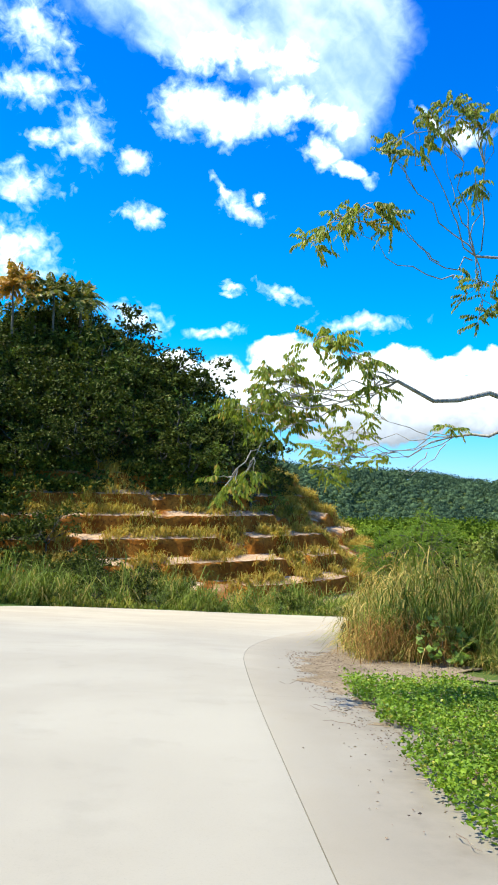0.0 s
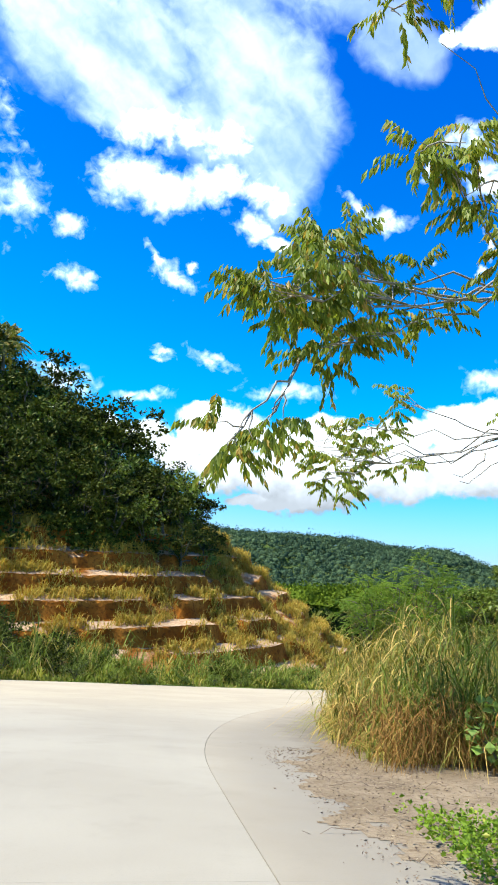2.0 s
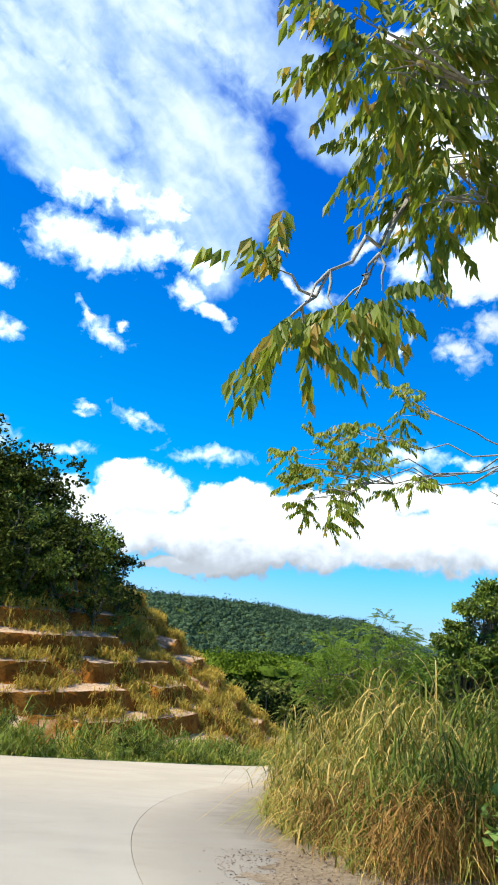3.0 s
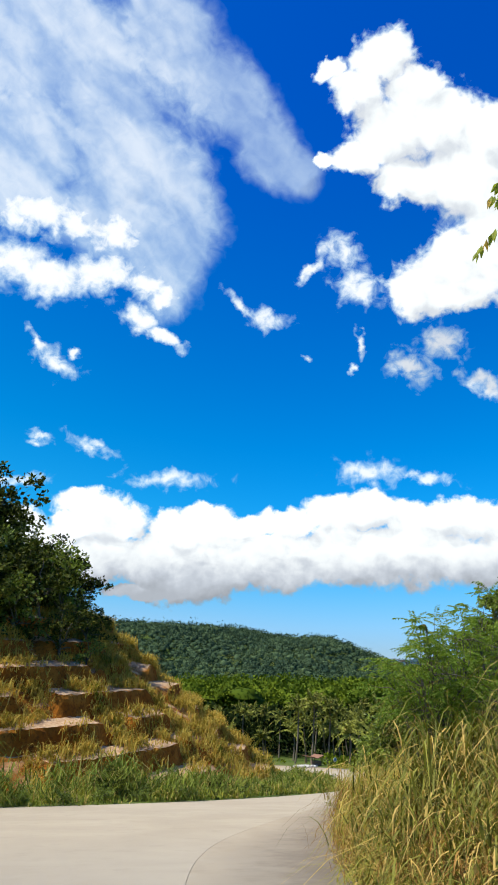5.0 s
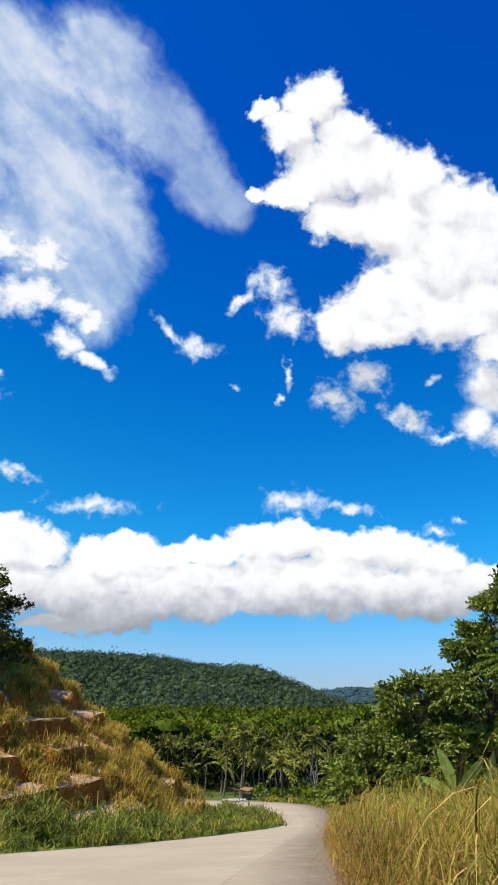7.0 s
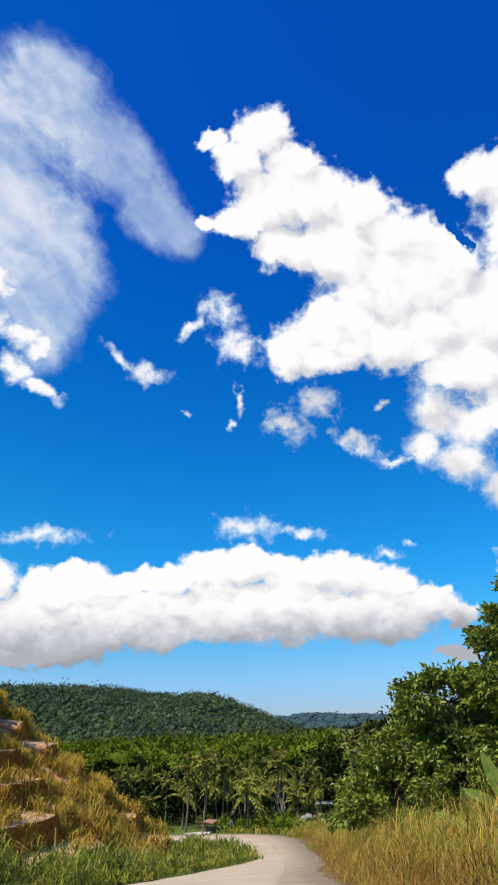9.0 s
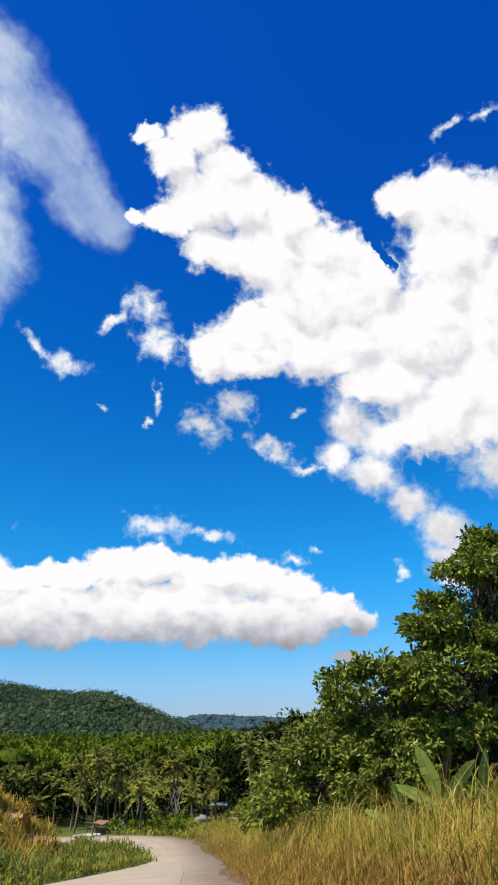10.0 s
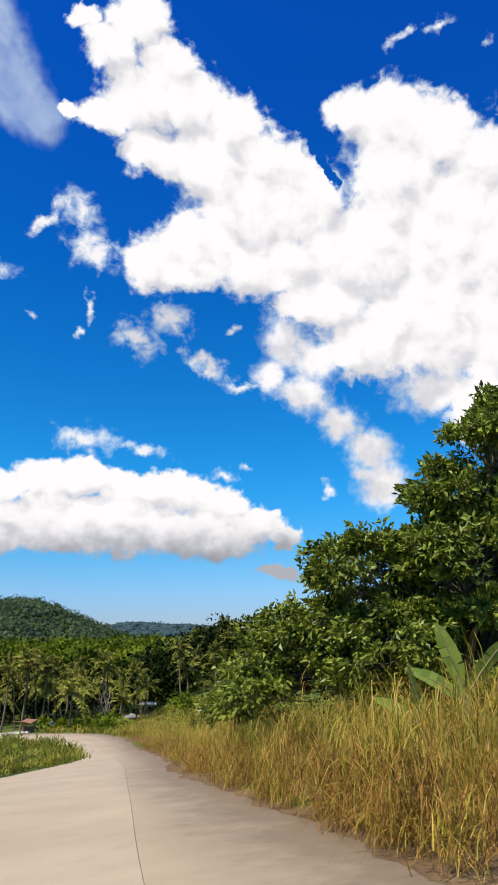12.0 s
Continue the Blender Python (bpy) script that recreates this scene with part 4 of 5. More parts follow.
def on_hill(phi, q):
    """The point of the hill at a bearing and a distance inside its foot."""
    a = math.radians(phi)
    return NOSE + np.array((math.cos(a), math.sin(a))) * (FOOT - q)


for _ in range(9000):
    phi = rg.uniform(-104, -22)
    low = float(np.interp(phi, [-104, -70, -55, -45, -36, -22], [20, 23, 22.5, 18, 16.5, 25]))
    q = low + 38 * rg.uniform(0, 1) ** 1.4
    p = on_hill(phi, q)
    if p[0] > 5.0 or any((p[0] - k[0]) ** 2 + (p[1] - k[1]) ** 2 < 9.5 for k in placed):
        continue
    placed.append(p)
    z = float(hill_surface(*p)) - 0.3
    k = rg.uniform(0.7, 1.12) * float(np.interp(q - low, [0, 6, 14], [0.62, 1.0, 1.1])) * (0.9 if p[0] > -3 else 1.0)
    put_tree("woodland_tree", WOODS[n % 4], (p[0], p[1], z), rg.uniform(0, 360), k, "dense dark green broadleaf tree on the hill above the terraces", "tree", "hill trees")
    n += 1
    if n >= 210:
        break
HILLPALM = palm_meshes(12.0, 26, 4.9, HILLFROND, rg, 0.5)
for x, y, k in ((-30.6, 105.6, 1.24), (-26.3, 108.6, 1.2), (-33.5, 109.0, 1.12), (-28.2, 112.0, 1.08)):
    put_palm(HILLPALM, (x, y, float(hill_surface(x, y)) - 0.2), rg.uniform(0, 360), k, "coconut palm rising above the hilltop trees", "hilltop palms")
DRY = palm_meshes(12.0, 26, 4.7, DRYPALM, rg, 0.3)
put_palm(DRY, (-36.4, 104.0, float(hill_surface(-36.4, 104.0)) - 0.2), 20, 1.32, "palm with orange dying fronds above the hilltop trees", "hilltop palms")
# thicket along the upper edge of the terraces
tp = np.array([on_hill(a, BENCHES * TREAD + d_) for a, d_ in zip(rg.uniform(-100, -36, 620), rg.uniform(-4.5, 4, 620))])
tp = tp[(tp[:, 0] < 2.5) & (ripple(tp[:, 0], tp[:, 1], 5.0, 2.0) > -0.2)]
brush = np.array([on_hill(a, q) for a, q in zip(rg.uniform(-104, -66, 700), rg.uniform(3, BENCHES * TREAD, 700))])
brush = brush[ripple(brush[:, 0], brush[:, 1], 4.0, 1.5) > np.interp(turn_of(brush[:, 0], brush[:, 1]), [-90, -76, -66], [-0.9, -0.1, 0.9])]
tp = np.vstack([tp, brush])
v, f = canopy(np.column_stack([tp, hill_surface(tp[:, 0], tp[:, 1]) + 0.4]), rg.uniform(0.7, 2.0, len(tp)), 56, 0.46, rg)
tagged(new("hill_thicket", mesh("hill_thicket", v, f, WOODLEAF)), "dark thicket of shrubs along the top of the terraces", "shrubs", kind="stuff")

# ================= pavement: slabs between seams =================
def put_slabs():
    road = new("road")
    tagged(road, "pale weathered concrete road with a dirty seam, curving downhill", "road", kind="structure")
    S = SEAM_FINE
    d = np.gradient(S, axis=0)
    d /= np.linalg.norm(d, axis=1)[:, None]
    nl = np.stack([-d[:, 1], d[:, 0]], 1)
    wl = np.array([reach(p, n_, LEFT_FINE, 40) for p, n_ in zip(S, nl)])
    wr = np.array([reach(p, -n_, RIGHT_FINE, 4) for p, n_ in zip(S, nl)])
    wl = np.convolve(np.pad(wl, 2, "edge"), np.ones(5) / 5, "valid")
    lanes = [(-99.0, -0.0045), (0.0045, 40.0)]
    run = 12                     # seam points to a slab, about 9 m
    for a in range(-4, len(S) - 1, run):
        b = min(a + run, len(S) - 1)
        a = max(a, 0)
        for lo, hi in lanes:
            i = np.arange(a, b + 1)
            l0 = np.maximum(lo, -wr[i])
            h0 = np.minimum(hi, wl[i])
            if (h0 - l0).max() < 0.3:
                continue
            h0 = np.maximum(h0, l0 + 0.02)
            cross = 5 if lo < 0 else 9
            w = l0[:, None] + (h0 - l0)[:, None] * np.linspace(0, 1, cross)[None, :]
            P = S[i][:, None, :] + nl[i][:, None, :] * w[:, :, None]
            if lo > -50:
                P = P.copy()
            P[0] += d[a] * 0.0012
            P[-1] -= d[b] * 0.0012
            z = fall(P[:, :, 0], P[:, :, 1])
            topv = np.concatenate([P, z[:, :, None]], 2)
            m, c = len(i), cross
            v = topv.reshape(-1, 3)
            k = np.arange(m * c).reshape(m, c)
            f = [np.stack([k[:-1, :-1], k[1:, :-1], k[1:, 1:], k[:-1, 1:]], -1).reshape(-1, 4)]
            rim = np.concatenate([k[0, :], k[1:, -1], k[-1, -2::-1], k[-2:0:-1, 0]])
            low = v[rim].copy()
            low[:, 2] -= 0.18
            j = np.arange(len(rim)) + len(v)
            f.append(np.stack([rim, np.roll(rim, -1), np.roll(j, -1), j], 1))
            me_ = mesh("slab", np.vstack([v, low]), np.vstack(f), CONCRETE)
            far_ = (w + wr[i][:, None]).ravel()
            att = me_.attributes.new("verge", "FLOAT", "POINT")
            att.data.foreach_set("value", np.concatenate([far_, far_[rim]]).astype(np.float32))
            att = me_.attributes.new("lane", "FLOAT", "POINT")
            att.data.foreach_set("value", np.full(len(me_.vertices), 1.0 if lo < 0 else 0.0, dtype=np.float32))
            part("slab", me_, road)
    # dirty bed that shows in the seams
    P = np.stack([S - nl * np.minimum(wr, 1.2)[:, None], S + nl * np.minimum(wl, 15)[:, None]], 1)
    z = fall(P[:, :, 0], P[:, :, 1]) - 0.02
    k = np.arange(2 * len(S)).reshape(-1, 2)
    part("seam_filling", mesh("seam_filling", np.concatenate([P, z[:, :, None]], 2).reshape(-1, 3), np.stack([k[:-1, 0], k[1:, 0], k[1:, 1], k[:-1, 1]], 1), JOINT), road)


# ================= roadside plants =================
rg = np.random.default_rng(31)


def clear_of_road(p, gap=0.0):
    ok = ~inside(p[:, 0], p[:, 1], PAVED)
    if gap > 0:
        ok &= np.minimum(gap_to(RIGHT_FINE, p[:, 0], p[:, 1]), gap_to(LEFT_FINE, p[:, 0], p[:, 1])) > gap
    return p[ok]


def stems(name, pts, height, mat, label, clump, width, rng, lift=0.0, bend=0.6, drop=0.5, spread=0.2, vary=0.22, steps=4):
    """Grass leaves that leave the stalks at some height, arch out and hang."""
    base = np.repeat(pts, clump, 0) + rng.normal(0, spread, (len(pts) * clump, 2))
    tall = np.repeat(np.clip(rng.normal(1, vary, len(pts)), 0.5, 1.5) * height, clump)
    z = np.maximum(surface_z(base[:, 0], base[:, 1]), fall(base[:, 0], base[:, 1]) - 0.2) - 0.05 + tall * rng.uniform(0, lift, len(base))
    v, f = blades(np.column_stack([base, z]), tall * rng.uniform(0.5, 1.0, len(base)) * (1 - 0.5 * lift), bend, width, steps, rng, drop=drop)
    return tagged(new(name, mesh(name, v, f, mat)), label, "grass", kind="stuff")


# tall reeds on the right: a first clump by the bend, then a long stand
clump_a = np.vstack([scatter(330, 2.85, 5.6, 17.0, 25.5, rg), scatter(150, 2.9, 5.2, 20.0, 25.8, rg), scatter(60, 5.2, 8.0, 12.5, 17.0, rg), scatter(120, 5.0, 9.0, 16.5, 26.0, rg)])
clump_a = np.repeat(clump_a[::4], 4, 0) + rg.normal(0, 0.16, (4 * len(clump_a[::4]), 2))
clump_a = clear_of_road(clump_a, 0.12)
gap_a = gap_to(RIGHT_FINE, clump_a[:, 0], clump_a[:, 1])
tall_a = np.interp(gap_a, [0, 0.4, 1.2, 2.5], [0.75, 1.0, 1.4, 1.5]) * (1 + 0.42 * ripple(clump_a[:, 0], clump_a[:, 1], 0.45, 3.0))
front_a = (clump_a[:, 0] > 3.1) & (clump_a[:, 1] < 19.5)
tall_a = np.where(front_a, tall_a * 0.95, tall_a * np.interp(clump_a[:, 1], [19, 21.5, 25], [0.88, 1.02, 1.05]))
stems("reed_clump", clump_a, tall_a, REED, "tall arching green and straw-coloured reeds at the road's edge", 18, 0.024, rg, 0.0, 0.8, 0.95, 0.2, 0.3, 5)
stems("reed_leaves", clump_a[~front_a], 1.2 * tall_a[~front_a], REED, "long green reed leaves arching out of the clump", 40, 0.026, rg, 0.85, 0.8, 1.25, 0.22, 0.3, 6)
stems("green_reed_leaves", clump_a[front_a], 1.25 * tall_a[front_a], VERGE, "fresh green reed leaves fanning out of the clump", 40, 0.026, rg, 0.8, 0.75, 1.1, 0.2, 0.3, 6)
clump_b = clear_of_road(scatter(190, 2.75, 4.8, 16.4, 24.5, rg), 0.05)
stems("dead_reed_skirt", clump_b, 1.2, REEDBASE, "dead brown reed leaves hanging at the foot of the clump", 34, 0.014, rg, 0.6, 0.85, 1.3, 0.2, 0.25, 5)
stand = np.vstack([scatter(2100, 3.5, 34.0, 24.0, 82.0, rg), scatter(520, 22.0, 56.0, 80.0, 118.0, rg)])
stand = np.repeat(stand, 5, 0) + rg.normal(0, 0.2, (5 * len(stand), 2))
edge_r = np.interp(stand[:, 1], RIGHT[:, 1][:18], RIGHT[:, 0][:18])
stand = stand[stand[:, 0] > edge_r - 0.1]
gapr = gap_to(RIGHT_FINE, stand[:, 0], stand[:, 1])
stand, gapr = stand[gapr < 6.5], gapr[gapr < 6.5]
keep_ = rg.uniform(0, 1, len(stand)) < np.where(stand[:, 1] < 50, 1.0, 0.36)
stand, gapr = stand[keep_], gapr[keep_]
tall_s = np.interp(gapr, [0, 0.5, 1.5, 4], [0.6, 0.85, 1.0, 1.05]) * (1 + 0.2 * ripple(stand[:, 0], stand[:, 1], 0.8, 2.0)) * np.where(stand[:, 1] > 33, 0.92, 1.0)
stems("dry_grass_stand", stand[gapr > 0.35], 1.65 * tall_s[gapr > 0.35], DRYGRASS, "dense stand of tall golden dry grass beside the road", 10, 0.014, rg, 0.0, 0.7, 0.8, 0.14)
stems("dry_grass_leaves", stand[gapr > 0.2][::2], 1.85 * tall_s[gapr > 0.2][::2], DRYGRASS, "golden grass leaves arching out of the roadside stand", 32, 0.015, rg, 0.85, 0.8, 1.0, 0.15, 0.2, 4)
stems("green_grass_leaves", stand[gapr > 0.2][::2], 1.9 * tall_s[gapr > 0.2][::2], GREENGRASS, "greenish grass leaves mixed into the dry stand", 26, 0.015, rg, 0.85, 0.75, 0.95, 0.15, 0.2, 4)
stems("dead_grass_fringe", stand[gapr < 1.5], 1.15, REEDBASE, "brown dead grass at the foot of the roadside stand", 28, 0.013, rg, 0.75, 0.9, 1.3, 0.2, 0.25, 4)
# bare soil under the stand
rows_ = RIGHT_FINE[(RIGHT_FINE[:, 1] > 22) & (RIGHT_FINE[:, 1] < 110)]
dr = np.gradient(rows_, axis=0)
dr /= np.linalg.norm(dr, axis=1)[:, None]
nr = np.stack([dr[:, 1], -dr[:, 0]], 1)
offs = np.array([-0.22, 0.1, 0.5, 1.2, 2.4, 4.0])
jag = (0.16 * ripple(rows_[:, 0], rows_[:, 1], 0.4) + 0.22 * ripple(rows_[:, 0], rows_[:, 1], 1.6))[:, None] * (offs < 0)[None, :]
P_ = rows_[:, None, :] + nr[:, None, :] * (offs[None, :] + jag)[:, :, None]
Z_ = fall(P_[:, :, 0], P_[:, :, 1]) + np.where(offs < 0, 0.004, 0.012)[None, :]
Z_ = Z_ + np.maximum(land(P_[:, :, 0], P_[:, :, 1]) + 0.05 - Z_, 0) * step(offs / 1.5)[None, :]
k_ = np.arange(P_.shape[0] * P_.shape[1]).reshape(P_.shape[:2])
tagged(new("roadside_soil", mesh("roadside_soil", np.concatenate([P_, Z_[:, :, None]], 2).reshape(-1, 3), np.stack([k_[:-1, :-1], k_[:-1, 1:], k_[1:, 1:], k_[1:, :-1]], -1).reshape(-1, 4), SOIL, True)), "bare brown soil along the road's edge under the grass", "soil", kind="structure")
# verge on the left of the road
verge = clear_of_road(scatter(12000, -26, 44, 50, 120, rg))
gapl = gap_to(LEFT_FINE, verge[:, 0], verge[:, 1])
ok_ = (gapl < 38) & (hill_in(verge[:, 0], verge[:, 1])[0] < 0.5) & (verge[:, 1] > np.interp(verge[:, 0], LEFT[:, 0][5:15], LEFT[:, 1][5:15]))
verge, gapl = verge[ok_], gapl[ok_]
lush = ripple(verge[:, 0], verge[:, 1], 2.2, 4.0) + 0.5 * ripple(verge[:, 0], verge[:, 1], 0.9)
stems("verge_grass", verge[gapl < 12], 0.6, VERGE, "rank green grass on the verge below the terraces", 8, 0.09, rg, 0.3, 0.6, 0.8, 0.35, 0.3, 2)
tus = verge[(lush > 0.15) & (gapl > 0.4)]
tus_h = np.interp(tus[:, 0], [-12, -4, 5, 12, 20], [3.0, 2.5, 2.1, 1.7, 1.15]) * (1 + 0.55 * ripple(tus[:, 0], tus[:, 1], 1.9, 6.0))
stems("verge_tussocks", tus, tus_h, VERGE, "tall green grass tussocks on the verge below the terraces", 18, 0.08, rg, 0.6, 0.8, 1.1, 0.3, 0.35, 2)
stems("verge_straw", verge[(lush < 0.1) & (lush > -0.3)], 0.95, GREENGRASS, "straw-coloured grass among the verge tussocks", 10, 0.09, rg, 0.4, 0.6, 0.9, 0.3, 0.3, 2)
# straw tufts on the terraces
tuft = np.array([on_hill(a, q) for a, q in zip(rg.uniform(-98, -6, 19000), rg.uniform(-3, BENCHES * TREAD + 7, 19000))])
tuft = tuft[surface_z(tuft[:, 0], tuft[:, 1]) > land(tuft[:, 0], tuft[:, 1]) + 0.1][:15000]
level = hill_in(tuft[:, 0], tuft[:, 1])[0]
level = (level + 0.7 * ripple(tuft[:, 0], tuft[:, 1], 9.0) + 0.45 * ripple(tuft[:, 0], tuft[:, 1], 2.6, 3.0)) / TREAD % 1.0
tuft = tuft[(level < 0.18) | (level > 0.42) | (rg.uniform(0, 1, len(tuft)) < 0.1) | (turn_of(tuft[:, 0], tuft[:, 1]) > -35)]
clumpy = ripple(tuft[:, 0], tuft[:, 1], 2.0, 5.0)
bare_ = ripple(tuft[:, 0], tuft[:, 1], 3.1, 9.0) + 0.5 * ripple(tuft[:, 0], tuft[:, 1], 1.2, 1.0) > np.where(tuft[:, 0] > 8.0, 0.35, 0.75)
tuft, clumpy = tuft[~bare_], clumpy[~bare_]
stems("terrace_grass", tuft[clumpy > -0.15], 1.4, SLOPEGRASS, "straw-coloured grass tufts on the terraced slope", 12, 0.1, rg, 0.3, 0.65, 0.8, 0.3, 0.45, 2)
stems("terrace_green_grass", tuft[clumpy > 0.75], 1.5, GREENGRASS, "greener grass tufts on the terraced slope", 10, 0.12, rg, 0.3, 0.7, 0.8, 0.22, 0.3, 2)

# creeping weeds over the slab edge
wp = scatter(3200, 1.7, 5.6, 3.6, 13.4, rg)
edge_x = 1.75 + 0.28 * np.sin(wp[:, 1] * 1.3 + 2.5) + 0.22 * np.sin(wp[:, 1] * 3.1 + 1)
out_x = 4.6 + 0.6 * np.sin(wp[:, 1] * 0.9 + 0.5) + 0.35 * np.sin(wp[:, 1] * 2.3)
wp = wp[(wp[:, 0] > edge_x) & (wp[:, 0] < out_x)]
wp = wp[(wp[:, 1] + 0.5 * np.sin(wp[:, 0] * 2.2) > 4.2) & (wp[:, 1] + 0.45 * np.sin(wp[:, 0] * 2.6 + 1) < 12.9)]
at = np.column_stack([np.repeat(wp, 14, 0) + rg.normal(0, 0.07, (len(wp) * 14, 2)), np.zeros(len(wp) * 14)])
at[:, 2] = np.maximum(fall(at[:, 0], at[:, 1]), land(at[:, 0], at[:, 1])) + np.abs(rg.normal(0.03, 0.09, len(at)))
way_ = rg.normal(0, 1, (len(at), 3))
way_[:, 2] = np.abs(way_[:, 2]) * 0.35
v, f = leaves(at, way_, rg.uniform(0.035, 0.07, len(at)), 0.75, 0.12, rg)
tagged(new("creeping_weeds", mesh("creeping_weeds", v, f, WEED)), "bright green creeping weeds spilling over the slab edge", "weeds", kind="stuff")

# ---- leaf litter and soil washed over the slab's edge ----
def put_litter():
    rng = np.random.default_rng(17)
    # thin tongue of soil: cells of a fine grid inside a ragged outline
    gx_, gy_ = np.meshgrid(np.arange(0.6, 6.0, 0.09), np.arange(4.0, 22.5, 0.09))
    rag = 0.35 * ripple(gx_, gy_, 0.55, 2.0) + 0.22 * ripple(gx_, gy_, 0.2, 7.0)
    inner = np.interp(gy_, [4.0, 6.0, 9.0, 11.0, 13.0, 15.5, 18, 20.5, 22.5], [2.5, 2.2, 1.9, 1.6, 1.15, 1.0, 1.6, 2.5, 3.2])
    keep = (gx_ + rag * 1.1 > inner) & (gx_ + 1.6 * rag < 4.9 + 0.5 * np.sin(gy_ * 0.8)) & (gy_ + rag * 1.5 > 4.6)
    off_ = step((gx_ - 2.7) / 0.6)
    z_ = fall(gx_, gy_) + 0.004 + (np.maximum(land(gx_, gy_) - fall(gx_, gy_), 0) + 0.03) * off_ + 0.003 * np.clip(gx_ + rag - inner, 0, 2)
    k = np.arange(gx_.size).reshape(gx_.shape)
    cell = keep[:-1, :-1] & keep[1:, 1:] & keep[1:, :-1] & keep[:-1, 1:]
    f = np.stack([k[:-1, :-1], k[:-1, 1:], k[1:, 1:], k[1:, :-1]], -1)[cell]
    used = np.unique(f)
    back = np.full(gx_.size, -1)
    back[used] = np.arange(len(used))
    v = np.stack([gx_, gy_, z_], -1).reshape(-1, 3)[used]
    tagged(new("washed_soil", mesh("washed_soil", v, back[f], DIRT, True)), "thin layer of washed-out soil over the slab's edge", "soil", kind="stuff")
    # leaves and twigs on it
    p = np.vstack([scatter(8500, 1.0, 4.6, 5.0, 19.5, rng), scatter(160, 0.4, 3.0, 6.0, 20, rng)])
    inner = np.interp(p[:, 1], [4.0, 6.0, 9.0, 11.0, 13.0, 15.5, 18, 20.5, 22.5], [2.5, 2.2, 1.9, 1.6, 1.15, 1.0, 1.6, 2.5, 3.2]) - 0.5
    p = p[(p[:, 0] > inner) | (rng.uniform(0, 1, len(p)) < 0.12)]
    z = fall(p[:, 0], p[:, 1]) + (np.maximum(land(p[:, 0], p[:, 1]) - fall(p[:, 0], p[:, 1]), 0) + 0.03) * step((p[:, 0] - 2.7) / 0.6) + rng.uniform(0.008, 0.025, len(p))
    w = rng.normal(0, 1, (len(p), 3))
    w[:, 2] *= 0.15
    v, f = leaves(np.column_stack([p, z]), w, rng.uniform(0.015, 0.045, len(p)), 0.45, 0.1, rng)
    tw = []
    for q in p[rng.integers(0, len(p), 130)]:
        a = rng.uniform(0, 6.28)
        L = rng.uniform(0.15, 0.6)
        zz = float(fall(q[0], q[1])) + 0.03
        dz = float(fall(q[0] + L * math.cos(a), q[1] + L * math.sin(a))) + 0.03
        tw.append(tube(bow((q[0], q[1], zz), (q[0] + L * math.cos(a), q[1] + L * math.sin(a), dz), -0.02, 0.05, 5, rng), np.linspace(0.005, 0.002, 5), 4))
    v, f = join((v, f), *tw)
    tagged(new("leaf_litter", mesh("leaf_litter", v, f, LITTER)), "dead leaves and twigs scattered over the road's edge", "litter", kind="stuff")


put_litter()


# ---- big dark tree on the right ----
lobes = [((19.7, 42.3, 2.4), (1.3, 1.3, 1.1)), ((18.9, 43.5, 1.0), (1.15, 1.2, 0.9)), ((20.3, 42.1, 3.3), (0.8, 0.8, 0.7)), ((20.9, 42.2, 0.5), (2.1, 2.0, 1.3)), ((18.9, 43.2, -0.9), (2.2, 2.2, 1.4)), ((17.2, 45.1, -1.2), (1.8, 1.7, 1.1)),
         ((21.4, 41.6, -2.0), (2.4, 2.4, 1.8)), ((16.4, 46.6, -3.2), (1.9, 1.9, 1.2)), ((17.0, 44.4, -3.1), (2.0, 1.8, 1.4)), ((19.4, 42.6, -3.2), (2.3, 2.0, 1.6)), ((21.6, 41.2, 2.0), (1.2, 1.2, 1.0)),
         ((15.4, 47.6, -4.4), (1.5, 1.5, 1.0)), ((17.6, 43.4, -4.6), (1.9, 1.6, 1.2)), ((21.0, 41.4, -4.2), (2.2, 2.0, 1.4))]
root = (19.4, 43.6, float(land(19.4, 43.6)) - 0.2)
me = tree_mesh([(np.array(c) - root, r) for c, r in lobes], (0, 0, 0), 0.2, 230, 11, 0.22, DARKLEAF, BARK, np.random.default_rng(3), 0.5, 0.45, 0.09, 0.4, 0.4, every=5, clump=0.26)
put_tree("broadleaf_tree", me, root, 0, 1, "large dark green broadleaf tree with glossy leaves behind the grass")
# shrubs that follow it down the slope
rgs = np.random.default_rng(41)
SHRUBS = [tree_mesh([((0.7 * math.cos(a), 0.7 * math.sin(a), 1.3 + 0.5 * math.sin(2.3 * a)), (0.8, 0.8, 0.65)) for a in np.arange(0, 6.2, 1.25)], (0, 0, -0.1), 0.05, 40, 14, 0.16, m_, BARK, rgs, 0.5, 0.2, 0.12, 0.4, 0.3, clump=0.2) for m_ in (DARKLEAF, WOODLEAF)]
for i, (x, y, k) in enumerate(((22.5, 55.5, 1.2), (24.8, 58.5, 1.3), (27.5, 62.5, 1.3), (20.6, 52.0, 1.1), (30.5, 67.5, 1.4), (34, 73, 1.5), (29.5, 59.0, 1.6), (33.5, 65.0, 1.7), (38, 80, 1.5), (25.0, 52.5, 1.7), (37.5, 72.5, 1.8), (43, 88, 1.6))):
    t = put_tree("roadside_shrub", SHRUBS[i % 2], (x, y, float(land(x, y)) - 0.1), rgs.uniform(0, 360), 0.86 * k, "dense green roadside shrub behind the dry grass", "shrub", "roadside shrubs")

